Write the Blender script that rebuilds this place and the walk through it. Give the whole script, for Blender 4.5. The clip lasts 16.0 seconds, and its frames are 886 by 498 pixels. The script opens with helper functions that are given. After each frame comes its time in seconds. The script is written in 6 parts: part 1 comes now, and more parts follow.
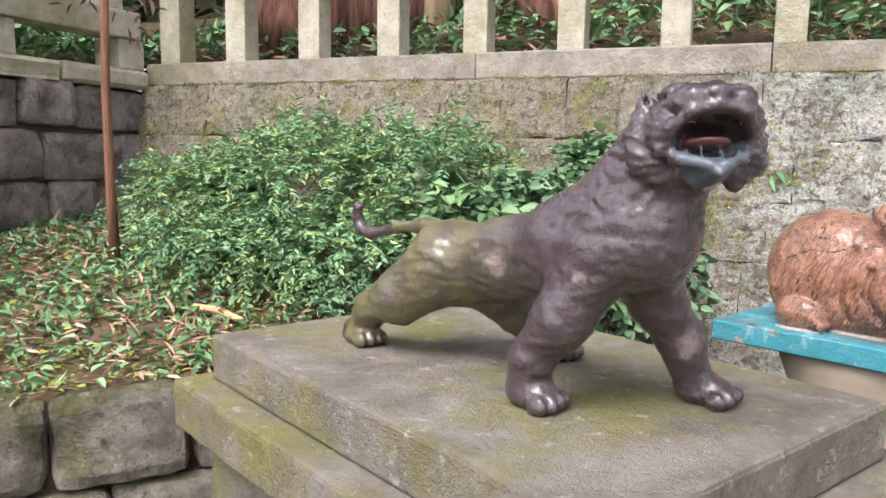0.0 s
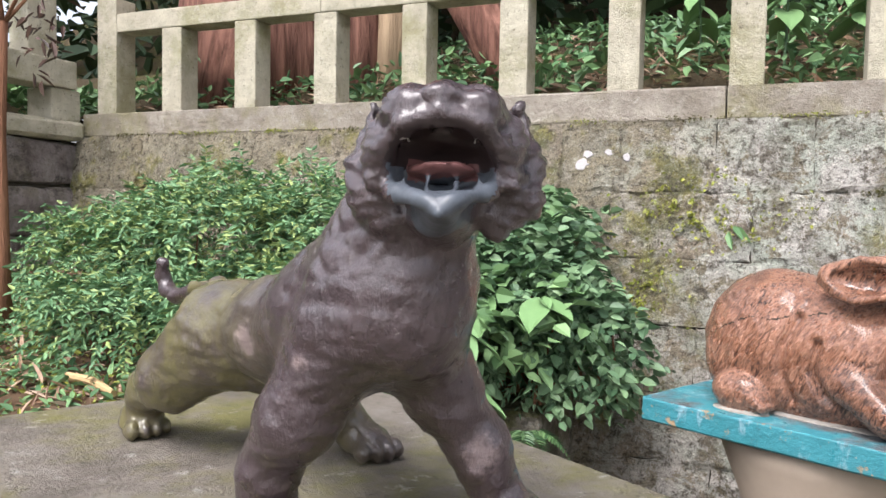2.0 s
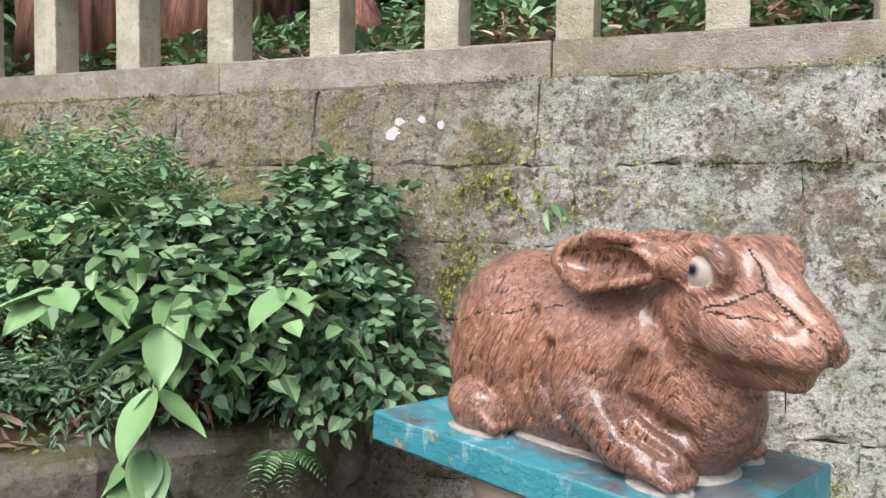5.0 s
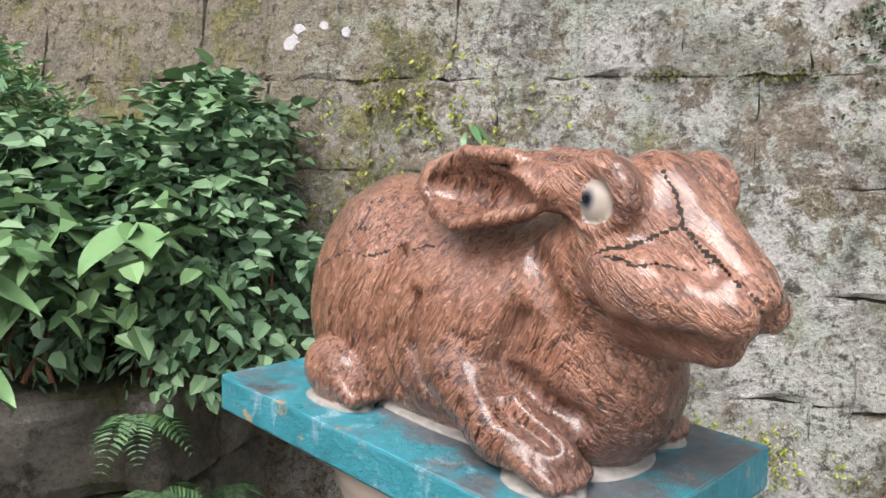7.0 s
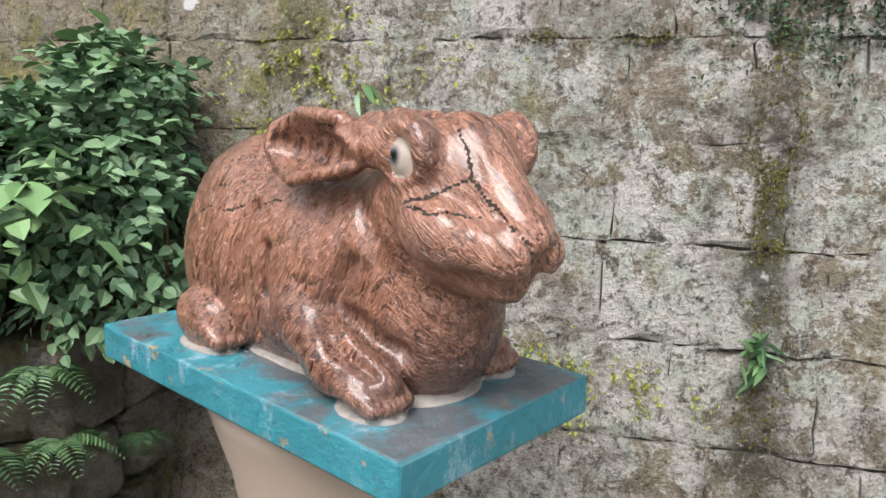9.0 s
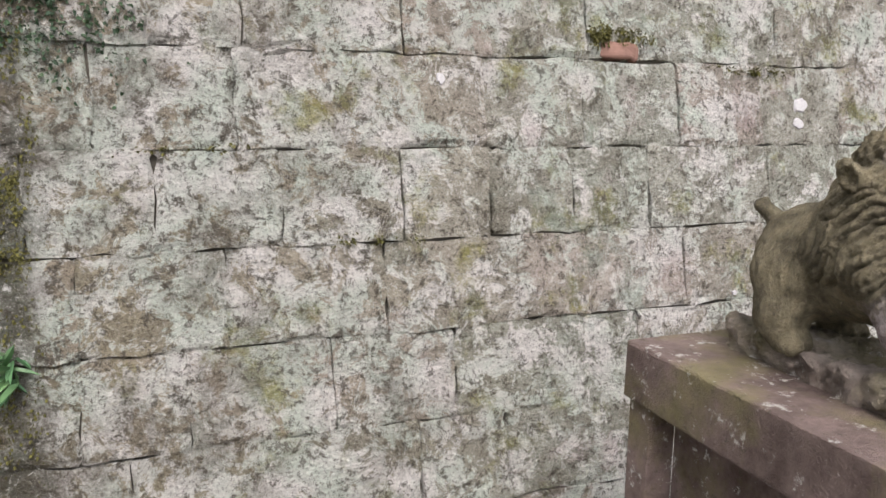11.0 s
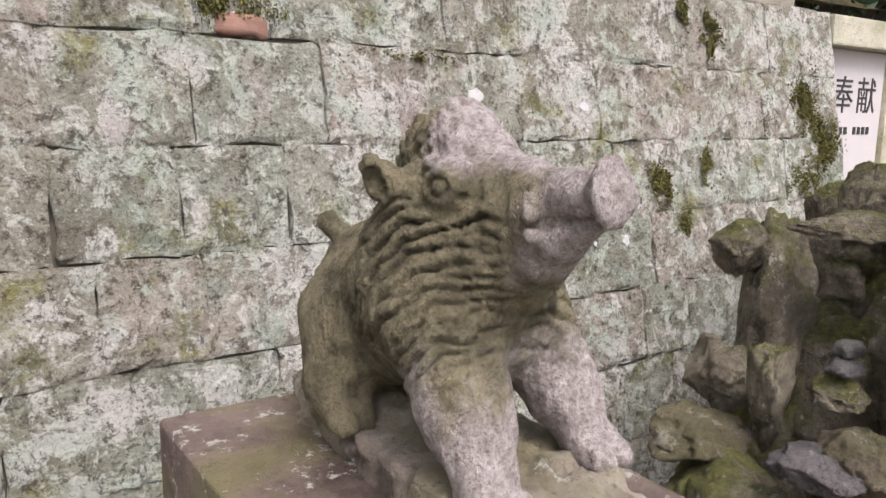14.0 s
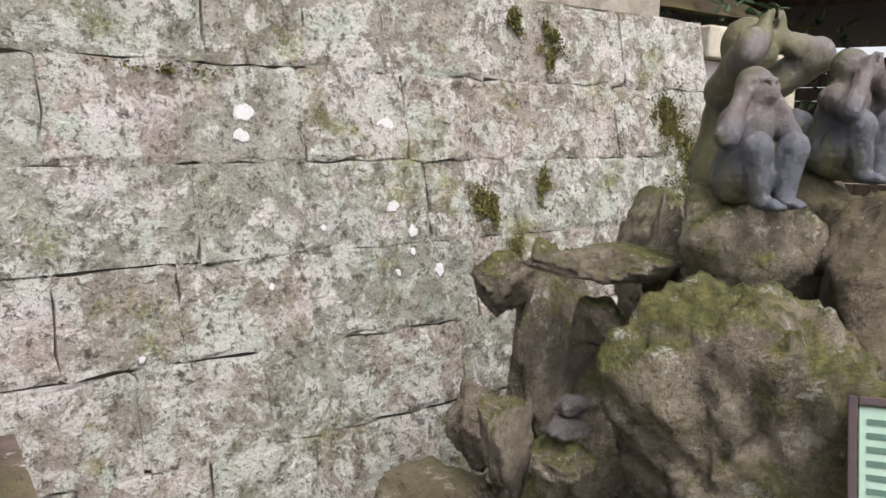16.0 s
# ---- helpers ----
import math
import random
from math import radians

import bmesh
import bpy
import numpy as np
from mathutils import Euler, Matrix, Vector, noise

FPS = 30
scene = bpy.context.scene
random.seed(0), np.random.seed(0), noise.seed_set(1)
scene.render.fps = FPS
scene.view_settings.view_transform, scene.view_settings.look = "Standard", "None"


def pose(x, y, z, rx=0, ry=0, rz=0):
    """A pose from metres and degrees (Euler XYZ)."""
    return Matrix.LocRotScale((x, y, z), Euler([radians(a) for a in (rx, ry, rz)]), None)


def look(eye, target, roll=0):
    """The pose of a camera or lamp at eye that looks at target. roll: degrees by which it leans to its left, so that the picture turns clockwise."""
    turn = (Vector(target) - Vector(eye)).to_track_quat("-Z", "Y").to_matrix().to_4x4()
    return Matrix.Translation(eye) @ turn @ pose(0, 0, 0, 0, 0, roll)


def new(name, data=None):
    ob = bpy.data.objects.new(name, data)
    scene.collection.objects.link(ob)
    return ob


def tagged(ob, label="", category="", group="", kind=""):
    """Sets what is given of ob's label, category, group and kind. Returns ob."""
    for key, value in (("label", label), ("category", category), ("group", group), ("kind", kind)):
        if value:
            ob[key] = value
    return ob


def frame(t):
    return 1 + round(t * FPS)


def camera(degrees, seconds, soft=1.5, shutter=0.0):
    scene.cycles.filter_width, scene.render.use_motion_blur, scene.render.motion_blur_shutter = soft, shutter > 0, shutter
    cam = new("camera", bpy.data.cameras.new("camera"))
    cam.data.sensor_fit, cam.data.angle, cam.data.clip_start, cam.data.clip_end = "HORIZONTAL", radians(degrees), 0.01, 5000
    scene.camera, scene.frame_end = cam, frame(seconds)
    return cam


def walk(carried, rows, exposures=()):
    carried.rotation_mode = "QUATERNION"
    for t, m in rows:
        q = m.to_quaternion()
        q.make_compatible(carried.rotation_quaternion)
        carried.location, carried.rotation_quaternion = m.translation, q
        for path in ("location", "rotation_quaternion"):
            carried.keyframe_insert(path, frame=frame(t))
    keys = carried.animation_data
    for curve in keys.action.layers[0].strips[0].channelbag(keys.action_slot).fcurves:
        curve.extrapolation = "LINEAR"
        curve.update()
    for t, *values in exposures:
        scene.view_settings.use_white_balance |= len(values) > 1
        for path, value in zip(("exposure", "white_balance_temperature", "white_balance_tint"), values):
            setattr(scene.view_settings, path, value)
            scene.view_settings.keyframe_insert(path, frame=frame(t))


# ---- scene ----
cam = camera(60.1, 16.0)
METRES, EYE, TILT, LEAN, TURN = 4.2, 1.5, 0.0, 0.0, 21.6
ROWS = [
    (0.0, 0.0, 0.0, 0.0, 0.12, -7.3, -0.9),
    (0.5, 0.0259, 0.0267, -0.0045, -0.48, -5.84, -0.94),
    (1.0, 0.0488, 0.0599, -0.004, -0.64, -4.72, -0.98),
    (1.5, 0.0764, 0.0755, -0.0039, -0.4, -3.77, -0.97),
    (2.0, 0.0946, 0.0822, -0.0051, 1.45, -2.92, -1.01),
    (2.5, 0.1071, 0.0849, -0.0065, 4.36, -2.37, -1.05),
    (3.0, 0.1251, 0.0829, -0.0084, 6.67, -2.11, -1.04),
    (3.5, 0.1519, 0.0944, -0.0144, 7.49, -2.05, -0.98),
    (4.0, 0.1813, 0.1346, -0.0149, 5.64, -2.24, -0.91),
    (4.5, 0.223, 0.1715, -0.0194, 2.09, -2.7, -0.92),
    (5.0, 0.2632, 0.1968, -0.019, 0.13, -3.16, -0.9),
    (7.5, 0.3178, 0.2846, -0.029, -1.84, -9.13, -1.06),
    (8.0, 0.3229, 0.2825, -0.0298, -1.85, -10.02, -1.03),
    (8.5, 0.3328, 0.2716, -0.0268, -2.28, -10.73, -1.01),
    (9.0, 0.3566, 0.2515, -0.0243, -4.95, -11.09, -0.94),
    (9.5, 0.3924, 0.2213, -0.0166, -12.43, -11.33, -0.77),
    (10.0, 0.4228, 0.2133, -0.0171, -23.21, -10.88, -0.69),
    (12.5, 0.5919, 0.1737, -0.0274, -55.33, -10.02, -0.73),
    (13.0, 0.6119, 0.1803, -0.0293, -55.95, -10.07, -0.8),
    (13.5, 0.6398, 0.1896, -0.029, -56.18, -10.13, -0.82),
    (14.0, 0.6653, 0.185, -0.0276, -56.26, -10.09, -0.81),
    (14.5, 0.6944, 0.1582, -0.0255, -56.3, -10.01, -0.73),
    (15.0, 0.7257, 0.1236, -0.022, -56.26, -9.75, -0.74),
    (15.5, 0.7514, 0.1021, -0.0239, -56.33, -9.34, -0.81),
    (16.0, 0.7988, 0.0879, -0.0229, -56.68, -9.07, -0.82),
]
walk(cam, [(t, pose(0, 0, EYE, TILT, LEAN, TURN) @ pose(METRES * x, METRES * y, METRES * z, 90 + pitch, roll, yaw)) for t, x, y, z, yaw, pitch, roll in ROWS], exposures=[(0.0, 1.62, 6300, 15), (1.2, 1.55, 6300, 14), (2.5, 1.55, 6300, 13), (3.5, 1.75, 6300, 12), (5.0, 1.4, 6300, 13), (9.0, 1.3, 6300, 13), (9.7, 1.25, 6300, 14), (12.5, 1.32, 6400, 14), (16.0, 1.42, 6400, 14)])

# ---- world and sun ----
SUN_AZ, SUN_EL = radians(192), radians(56)
world = bpy.data.worlds.new("overcast_sky")
scene.world = world
world.use_nodes = True
wn = world.node_tree.nodes
sky = wn.new("ShaderNodeTexSky")
sky.sky_type, sky.sun_disc = "NISHITA", False
sky.sun_elevation, sky.sun_rotation = SUN_EL, SUN_AZ
sky.air_density, sky.dust_density, sky.ozone_density = 1.0, 4.0, 1.0
wn["Background"].inputs["Strength"].default_value = 0.12
veil = wn.new("ShaderNodeHueSaturation")  # cloud takes the blue out of the sky
veil.inputs["Saturation"].default_value = 0.35
world.node_tree.links.new(sky.outputs["Color"], veil.inputs["Color"])
world.node_tree.links.new(veil.outputs["Color"], wn["Background"].inputs["Color"])
sun = new("sun", bpy.data.lights.new("sun", "SUN"))
sun.data.energy, sun.data.angle, sun.data.color = 1.3, radians(35), (1.0, 0.975, 0.94)
sun_from = Vector((math.sin(SUN_AZ) * math.cos(SUN_EL), math.cos(SUN_AZ) * math.cos(SUN_EL), math.sin(SUN_EL)))
sun.matrix_world = look(sun_from * 30, (0, 0, 0))


# ---- materials ----
class Nodes:
    """Small helper that wires a node material."""

    def __init__(self, name, rough=0.8, metal=0.0, spec=0.5):
        self.m = bpy.data.materials.new(name)
        self.m.use_nodes = True
        self.t = self.m.node_tree
        self.b = self.t.nodes["Principled BSDF"]
        self.b.inputs["Roughness"].default_value = rough
        self.b.inputs["Metallic"].default_value = metal
        self.b.inputs["Specular IOR Level"].default_value = spec
        geo = self.t.nodes.new("ShaderNodeNewGeometry")
        self.pos, self.normal, self.island = geo.outputs["Position"], geo.outputs["Normal"], geo.outputs["Random Per Island"]

    def link(self, a, b):
        self.t.links.new(a, b)

    def coords(self, scale=(1, 1, 1), source=None):
        n = self.t.nodes.new("ShaderNodeMapping")
        n.inputs["Scale"].default_value = scale
        self.link(source or self.pos, n.inputs["Vector"])
        return n.outputs["Vector"]

    def noise(self, scale, detail=4.0, rough=0.55, vec=None, distort=0.0):
        n = self.t.nodes.new("ShaderNodeTexNoise")
        n.inputs["Scale"].default_value, n.inputs["Detail"].default_value = scale, detail
        n.inputs["Roughness"].default_value, n.inputs["Distortion"].default_value = rough, distort
        self.link(vec or self.pos, n.inputs["Vector"])
        return n.outputs["Fac"]

    def cells(self, scale, vec=None, feature="F1"):
        n = self.t.nodes.new("ShaderNodeTexVoronoi")
        n.feature = feature
        n.inputs["Scale"].default_value = scale
        self.link(vec or self.pos, n.inputs["Vector"])
        return n.outputs["Distance"]

    def span(self, fac, lo, hi, a=0.0, b=1.0):
        n = self.t.nodes.new("ShaderNodeMapRange")
        for key, v in (("From Min", lo), ("From Max", hi), ("To Min", a), ("To Max", b)):
            n.inputs[key].default_value = v
        self.link(fac, n.inputs["Value"])
        return n.outputs["Result"]

    def math(self, op, a, b):
        n = self.t.nodes.new("ShaderNodeMath")
        n.operation = op
        for i, v in enumerate((a, b)):
            if isinstance(v, (int, float)):
                n.inputs[i].default_value = v
            else:
                self.link(v, n.inputs[i])
        return n.outputs[0]

    def mix(self, fac, a, b):
        n = self.t.nodes.new("ShaderNodeMix")
        n.data_type = "RGBA"
        for socket, v in ((n.inputs[0], fac), (n.inputs[6], a), (n.inputs[7], b)):
            if isinstance(v, (int, float)):
                socket.default_value = v
            elif isinstance(v, tuple):
                socket.default_value = (*v, 1)
            else:
                self.link(v, socket)
        return n.outputs[2]

    def axis(self, which, source=None):
        n = self.t.nodes.new("ShaderNodeSeparateXYZ")
        self.link(source or self.pos, n.inputs[0])
        return n.outputs["XYZ".index(which)]

    def each(self):
        return self.t.nodes.new("ShaderNodeObjectInfo").outputs["Random"]

    def paint(self, colour):
        self.link(colour, self.b.inputs["Base Color"])

    def bump(self, height, strength=0.4, distance=0.01):
        n = self.t.nodes.new("ShaderNodeBump")
        n.inputs["Strength"].default_value, n.inputs["Distance"].default_value = strength, distance
        self.link(height, n.inputs["Height"])
        self.link(n.outputs["Normal"], self.b.inputs["Normal"])

    def rough(self, value):
        self.link(value, self.b.inputs["Roughness"])


def tuff_material():
    """Weathered volcanic block: mossy beige at the west, blotched with pale lichen further east."""
    k = Nodes("tuff_block", 0.95, spec=0.2)
    x = k.axis("X")
    wob = k.math("ADD", x, k.math("MULTIPLY", k.noise(1.3, 3), 1.6))
    west = k.span(wob, 0.2, 1.1, 1.0, 0.0)
    east = k.span(wob, 2.6, 3.6)
    tint = k.each()
    base = k.mix(k.span(tint, 0, 0.5), (0.30, 0.255, 0.165), (0.42, 0.365, 0.26))
    base = k.mix(k.span(tint, 0.5, 1.0, 0, 0.8), base, (0.38, 0.30, 0.23))
    grey = k.mix(k.span(tint, 0.1, 0.9), (0.42, 0.43, 0.36), (0.50, 0.43, 0.37))
    base = k.mix(k.math("MULTIPLY", east, 0.9), base, grey)
    base = k.mix(k.span(k.noise(7, 10, 0.72), 0.42, 0.62, 0, 0.75), base, (0.20, 0.18, 0.135))
    # crust of pale lichen, densest in the middle of the wall
    crust = k.math("ADD", k.noise(11, 12, 0.76, distort=0.5), k.math("MULTIPLY", k.noise(2.3, 3), 0.35))
    mid = k.math("MULTIPLY", k.math("SUBTRACT", 1.0, west), k.math("SUBTRACT", 1.0, east))
    crust = k.span(k.math("ADD", crust, k.math("MULTIPLY", mid, 0.05)), 0.66, 0.70)
    crust = k.math("MULTIPLY", crust, k.math("SUBTRACT", 1.0, k.math("MULTIPLY", west, 0.92)))
    col = k.mix(k.math("MULTIPLY", crust, 0.95), base, k.mix(k.span(k.noise(6, 5), 0.4, 0.6), (0.74, 0.70, 0.65), (0.58, 0.62, 0.53)))
    moss = k.span(k.math("ADD", k.noise(3.4, 9, 0.72), k.math("MULTIPLY", west, 0.05)), 0.555, 0.64, 0, 0.75)
    col = k.mix(moss, col, k.mix(k.span(k.noise(14, 5), 0.4, 0.6), (0.27, 0.25, 0.05), (0.15, 0.155, 0.06)))
    pits = k.span(k.math("ADD", k.noise(15, 12, 0.8), k.math("MULTIPLY", mid, 0.025)), 0.57, 0.62, 0, 0.9)
    col = k.mix(pits, col, (0.095, 0.08, 0.06))
    stain = k.span(k.noise(5, 8, 0.7, k.coords((1, 1, 0.35))), 0.59, 0.70, 0, 0.6)
    col = k.mix(stain, col, (0.11, 0.10, 0.08))
    blotch = k.math("MULTIPLY", k.span(k.noise(3.6, 10, 0.74), 0.49, 0.60, 0, 0.62), mid)
    col = k.mix(blotch, col, (0.16, 0.135, 0.10))
    # dark run-off that follows one upright joint
    run = k.math("ABSOLUTE", k.math("SUBTRACT", k.math("ADD", x, k.math("MULTIPLY", k.math("SUBTRACT", k.noise(6, 8, 0.7), 0.5), 0.30)), 1.27), 0.0)
    run = k.math("MULTIPLY", k.span(run, 0.085, 0.02), k.span(k.noise(9, 8, 0.7), 0.36, 0.56, 0.25, 0.85))
    col = k.mix(run, col, (0.065, 0.058, 0.04))
    hue = k.noise(4.5, 6, 0.65)
    col = k.mix(k.math("MULTIPLY", k.span(hue, 0.58, 0.68, 0, 0.4), east), col, (0.50, 0.37, 0.36))
    col = k.mix(k.math("MULTIPLY", k.span(hue, 0.42, 0.33, 0, 0.45), east), col, (0.40, 0.47, 0.39))
    speck = k.noise(34, 9, 0.8, distort=0.4)
    col = k.mix(k.span(speck, 0.545, 0.58, 0, 0.8), col, (0.085, 0.07, 0.052))
    col = k.mix(k.math("MULTIPLY", k.span(speck, 0.43, 0.38, 0, 0.7), k.math("SUBTRACT", 1.0, k.math("MULTIPLY", west, 0.8))), col, (0.72, 0.69, 0.64))
    grain = k.noise(95, 5, 0.8)
    col = k.mix(k.span(grain, 0.53, 0.64, 0.0, 0.7), col, (0.12, 0.105, 0.08))
    col = k.mix(k.span(grain, 0.44, 0.34, 0.0, 0.5), col, (0.72, 0.68, 0.61))
    k.paint(col)
    k.bump(k.math("ADD", k.noise(17, 12, 0.72), k.math("MULTIPLY", grain, 0.22)), 1.0, 0.075)
    return k.m


def dressed_stone(name, low, high, moss=0.5, pale=0.3, rough=0.9):
    k = Nodes(name, rough, spec=0.25)
    col = k.mix(k.span(k.noise(7, 10, 0.7), 0.36, 0.64), low, high)
    col = k.mix(k.span(k.noise(2.4, 9, 0.68), 0.48, 0.62, 0, moss), col, k.mix(k.noise(20, 5), (0.15, 0.145, 0.035), (0.30, 0.28, 0.10)))
    col = k.mix(k.span(k.noise(18, 10, 0.78), 0.58, 0.63, 0, pale), col, (0.68, 0.65, 0.58))
    col = k.mix(k.span(k.noise(42, 7, 0.78), 0.57, 0.65, 0, 0.65), col, (0.10, 0.085, 0.06))
    k.paint(col)
    k.bump(k.math("ADD", k.noise(40, 9, 0.75), k.math("MULTIPLY", k.noise(180, 3), 0.4)), 1.0, 0.02)
    return k.m


def rough_rock(name, low, high, moss=0.5, pale=0.4):
    k = Nodes(name, 0.9, spec=0.25)
    up = k.span(k.axis("Z", k.normal), 0.1, 0.9)
    col = k.mix(k.span(k.noise(6, 12, 0.72), 0.36, 0.62), low, high)
    col = k.mix(k.span(k.noise(9, 10, 0.75), 0.54, 0.62, 0, 0.7), col, tuple(c * 0.4 for c in low))
    green = k.span(k.math("ADD", k.noise(3.5, 9, 0.68), k.math("MULTIPLY", up, 0.16)), 0.515, 0.64, 0, moss)
    col = k.mix(green, col, k.mix(k.span(k.noise(34, 6, 0.7), 0.35, 0.65), (0.055, 0.065, 0.014), (0.21, 0.20, 0.055)))
    col = k.mix(k.span(k.noise(12, 11, 0.78), 0.585, 0.62, 0, pale), col, (0.62, 0.60, 0.54))
    col = k.mix(k.span(k.noise(30, 8, 0.75), 0.62, 0.66, 0, pale), col, (0.66, 0.64, 0.58))
    fine = k.noise(80, 5, 0.78)
    col = k.mix(k.span(fine, 0.53, 0.66, 0, 0.6), col, tuple(c * 0.4 for c in low))
    k.paint(col)
    k.bump(k.math("ADD", k.noise(11, 12, 0.74), k.math("MULTIPLY", fine, 0.12)), 1.0, 0.09)
    return k.m


def leaf_material(name, low, high, gloss=0.45, yellow=0.0):
    k = Nodes(name, gloss, spec=0.4)
    col = k.mix(k.island, low, high)
    if yellow:
        col = k.mix(k.span(k.math("ADD", k.island, k.noise(3, 2)), 1.15, 1.3, 0, yellow), col, (0.33, 0.33, 0.06))
    k.paint(k.mix(k.span(k.noise(40, 3), 0.3, 0.8, 0, 0.3), col, low))
    return k.m


def bark_material(name, low, high):
    k = Nodes(name, 0.9, spec=0.2)
    strips = k.noise(16, 7, 0.65, k.coords((1, 1, 0.09)), 0.3)
    k.paint(k.mix(k.span(strips, 0.35, 0.68), low, high))
    k.bump(strips, 1.0, 0.05)
    return k.m


def earth_material(name, low, high):
    k = Nodes(name, 1.0, spec=0.1)
    col = k.mix(k.noise(9, 7, 0.7), low, high)
    k.paint(k.mix(k.span(k.noise(3, 4), 0.5, 0.65, 0, 0.5), col, (0.10, 0.11, 0.03)))
    k.bump(k.noise(35, 8, 0.75), 0.9, 0.03)
    return k.m


def plain(name, colour, rough=0.7, vary=0.25, scale=25, metal=0.0):
    k = Nodes(name, rough, metal)
    dark = tuple(c * (1 - vary) for c in colour)
    k.paint(k.mix(k.noise(scale, 5, 0.65), dark, colour))
    k.bump(k.noise(scale * 3, 5), 0.2, 0.004)
    return k.m


def spot(k, obj, centre, radius, ragged=0.5):
    """A ragged worn patch round a point of the thing."""
    n = k.t.nodes.new("ShaderNodeVectorMath")
    n.operation = "DISTANCE"
    k.link(obj, n.inputs[0])
    n.inputs[1].default_value = centre
    far = k.math("ADD", n.outputs["Value"], k.math("MULTIPLY", k.math("SUBTRACT", k.noise(32, 6, 0.7, obj), 0.5), radius * 6.0 * ragged))
    return k.span(far, radius * 0.5, radius, 1.0, 0.0)


def tiger_material():
    """Dark brown-violet painted concrete, green with moss towards the hindquarters, worn pink in places."""
    k = Nodes("painted_concrete_tiger", 0.4, spec=0.6)
    obj = k.t.nodes.new("ShaderNodeTexCoord").outputs["Object"]
    u = k.axis("X", obj)
    col = k.mix(k.noise(12, 8, 0.7, obj), (0.018, 0.0105, 0.0125), (0.078, 0.050, 0.056))
    hind = k.span(k.math("ADD", u, k.math("MULTIPLY", k.noise(7, 6, 0.6, obj), 0.45)), 0.20, 0.38, 1.0, 0.0)
    hind = k.math("MULTIPLY", hind, k.span(u, -0.345, -0.325))
    green = k.math("MULTIPLY", hind, k.span(k.noise(13, 8, 0.7, obj), 0.36, 0.58, 0.15, 1.0))
    col = k.mix(green, col, k.mix(k.noise(30, 5, 0.7, obj), (0.06, 0.055, 0.018), (0.17, 0.145, 0.045)))
    worn = k.span(k.noise(8, 8, 0.72, obj), 0.655, 0.70, 0, 0.55)
    for c, r in (((0.40, -0.085, 0.355), 0.035), ((0.41, -0.10, 0.335), 0.022), ((0.415, 0.045, 0.115), 0.034), ((0.345, 0.0, 0.205), 0.020), ((0.30, -0.14, 0.27), 0.016), ((0.33, -0.155, 0.245), 0.014), ((0.10, -0.13, 0.235), 0.03)):
        worn = k.math("MAXIMUM", worn, spot(k, obj, c, r))
    col = k.mix(k.math("MULTIPLY", worn, 0.6), col, k.mix(k.noise(40, 4, 0.6, obj), (0.34, 0.27, 0.28), (0.27, 0.19, 0.17)))
    fleck = k.span(k.noise(85, 5, 0.75, obj), 0.62, 0.70, 0, 0.35)
    col = k.mix(fleck, col, (0.26, 0.22, 0.21))
    k.paint(col)
    k.rough(k.span(k.math("ADD", k.noise(9, 6, 0.6, obj), k.math("MULTIPLY", green, 0.8)), 0.35, 1.2, 0.16, 0.85))
    k.b.inputs["Coat Weight"].default_value, k.b.inputs["Coat Roughness"].default_value = 0.8, 0.2
    k.bump(k.math("ADD", k.noise(22, 8, 0.68, obj), k.math("MULTIPLY", k.noise(60, 5, 0.7, k.coords((1.6, 1.6, 0.5), obj)), 0.45)), 0.8, 0.014)
    return k.m


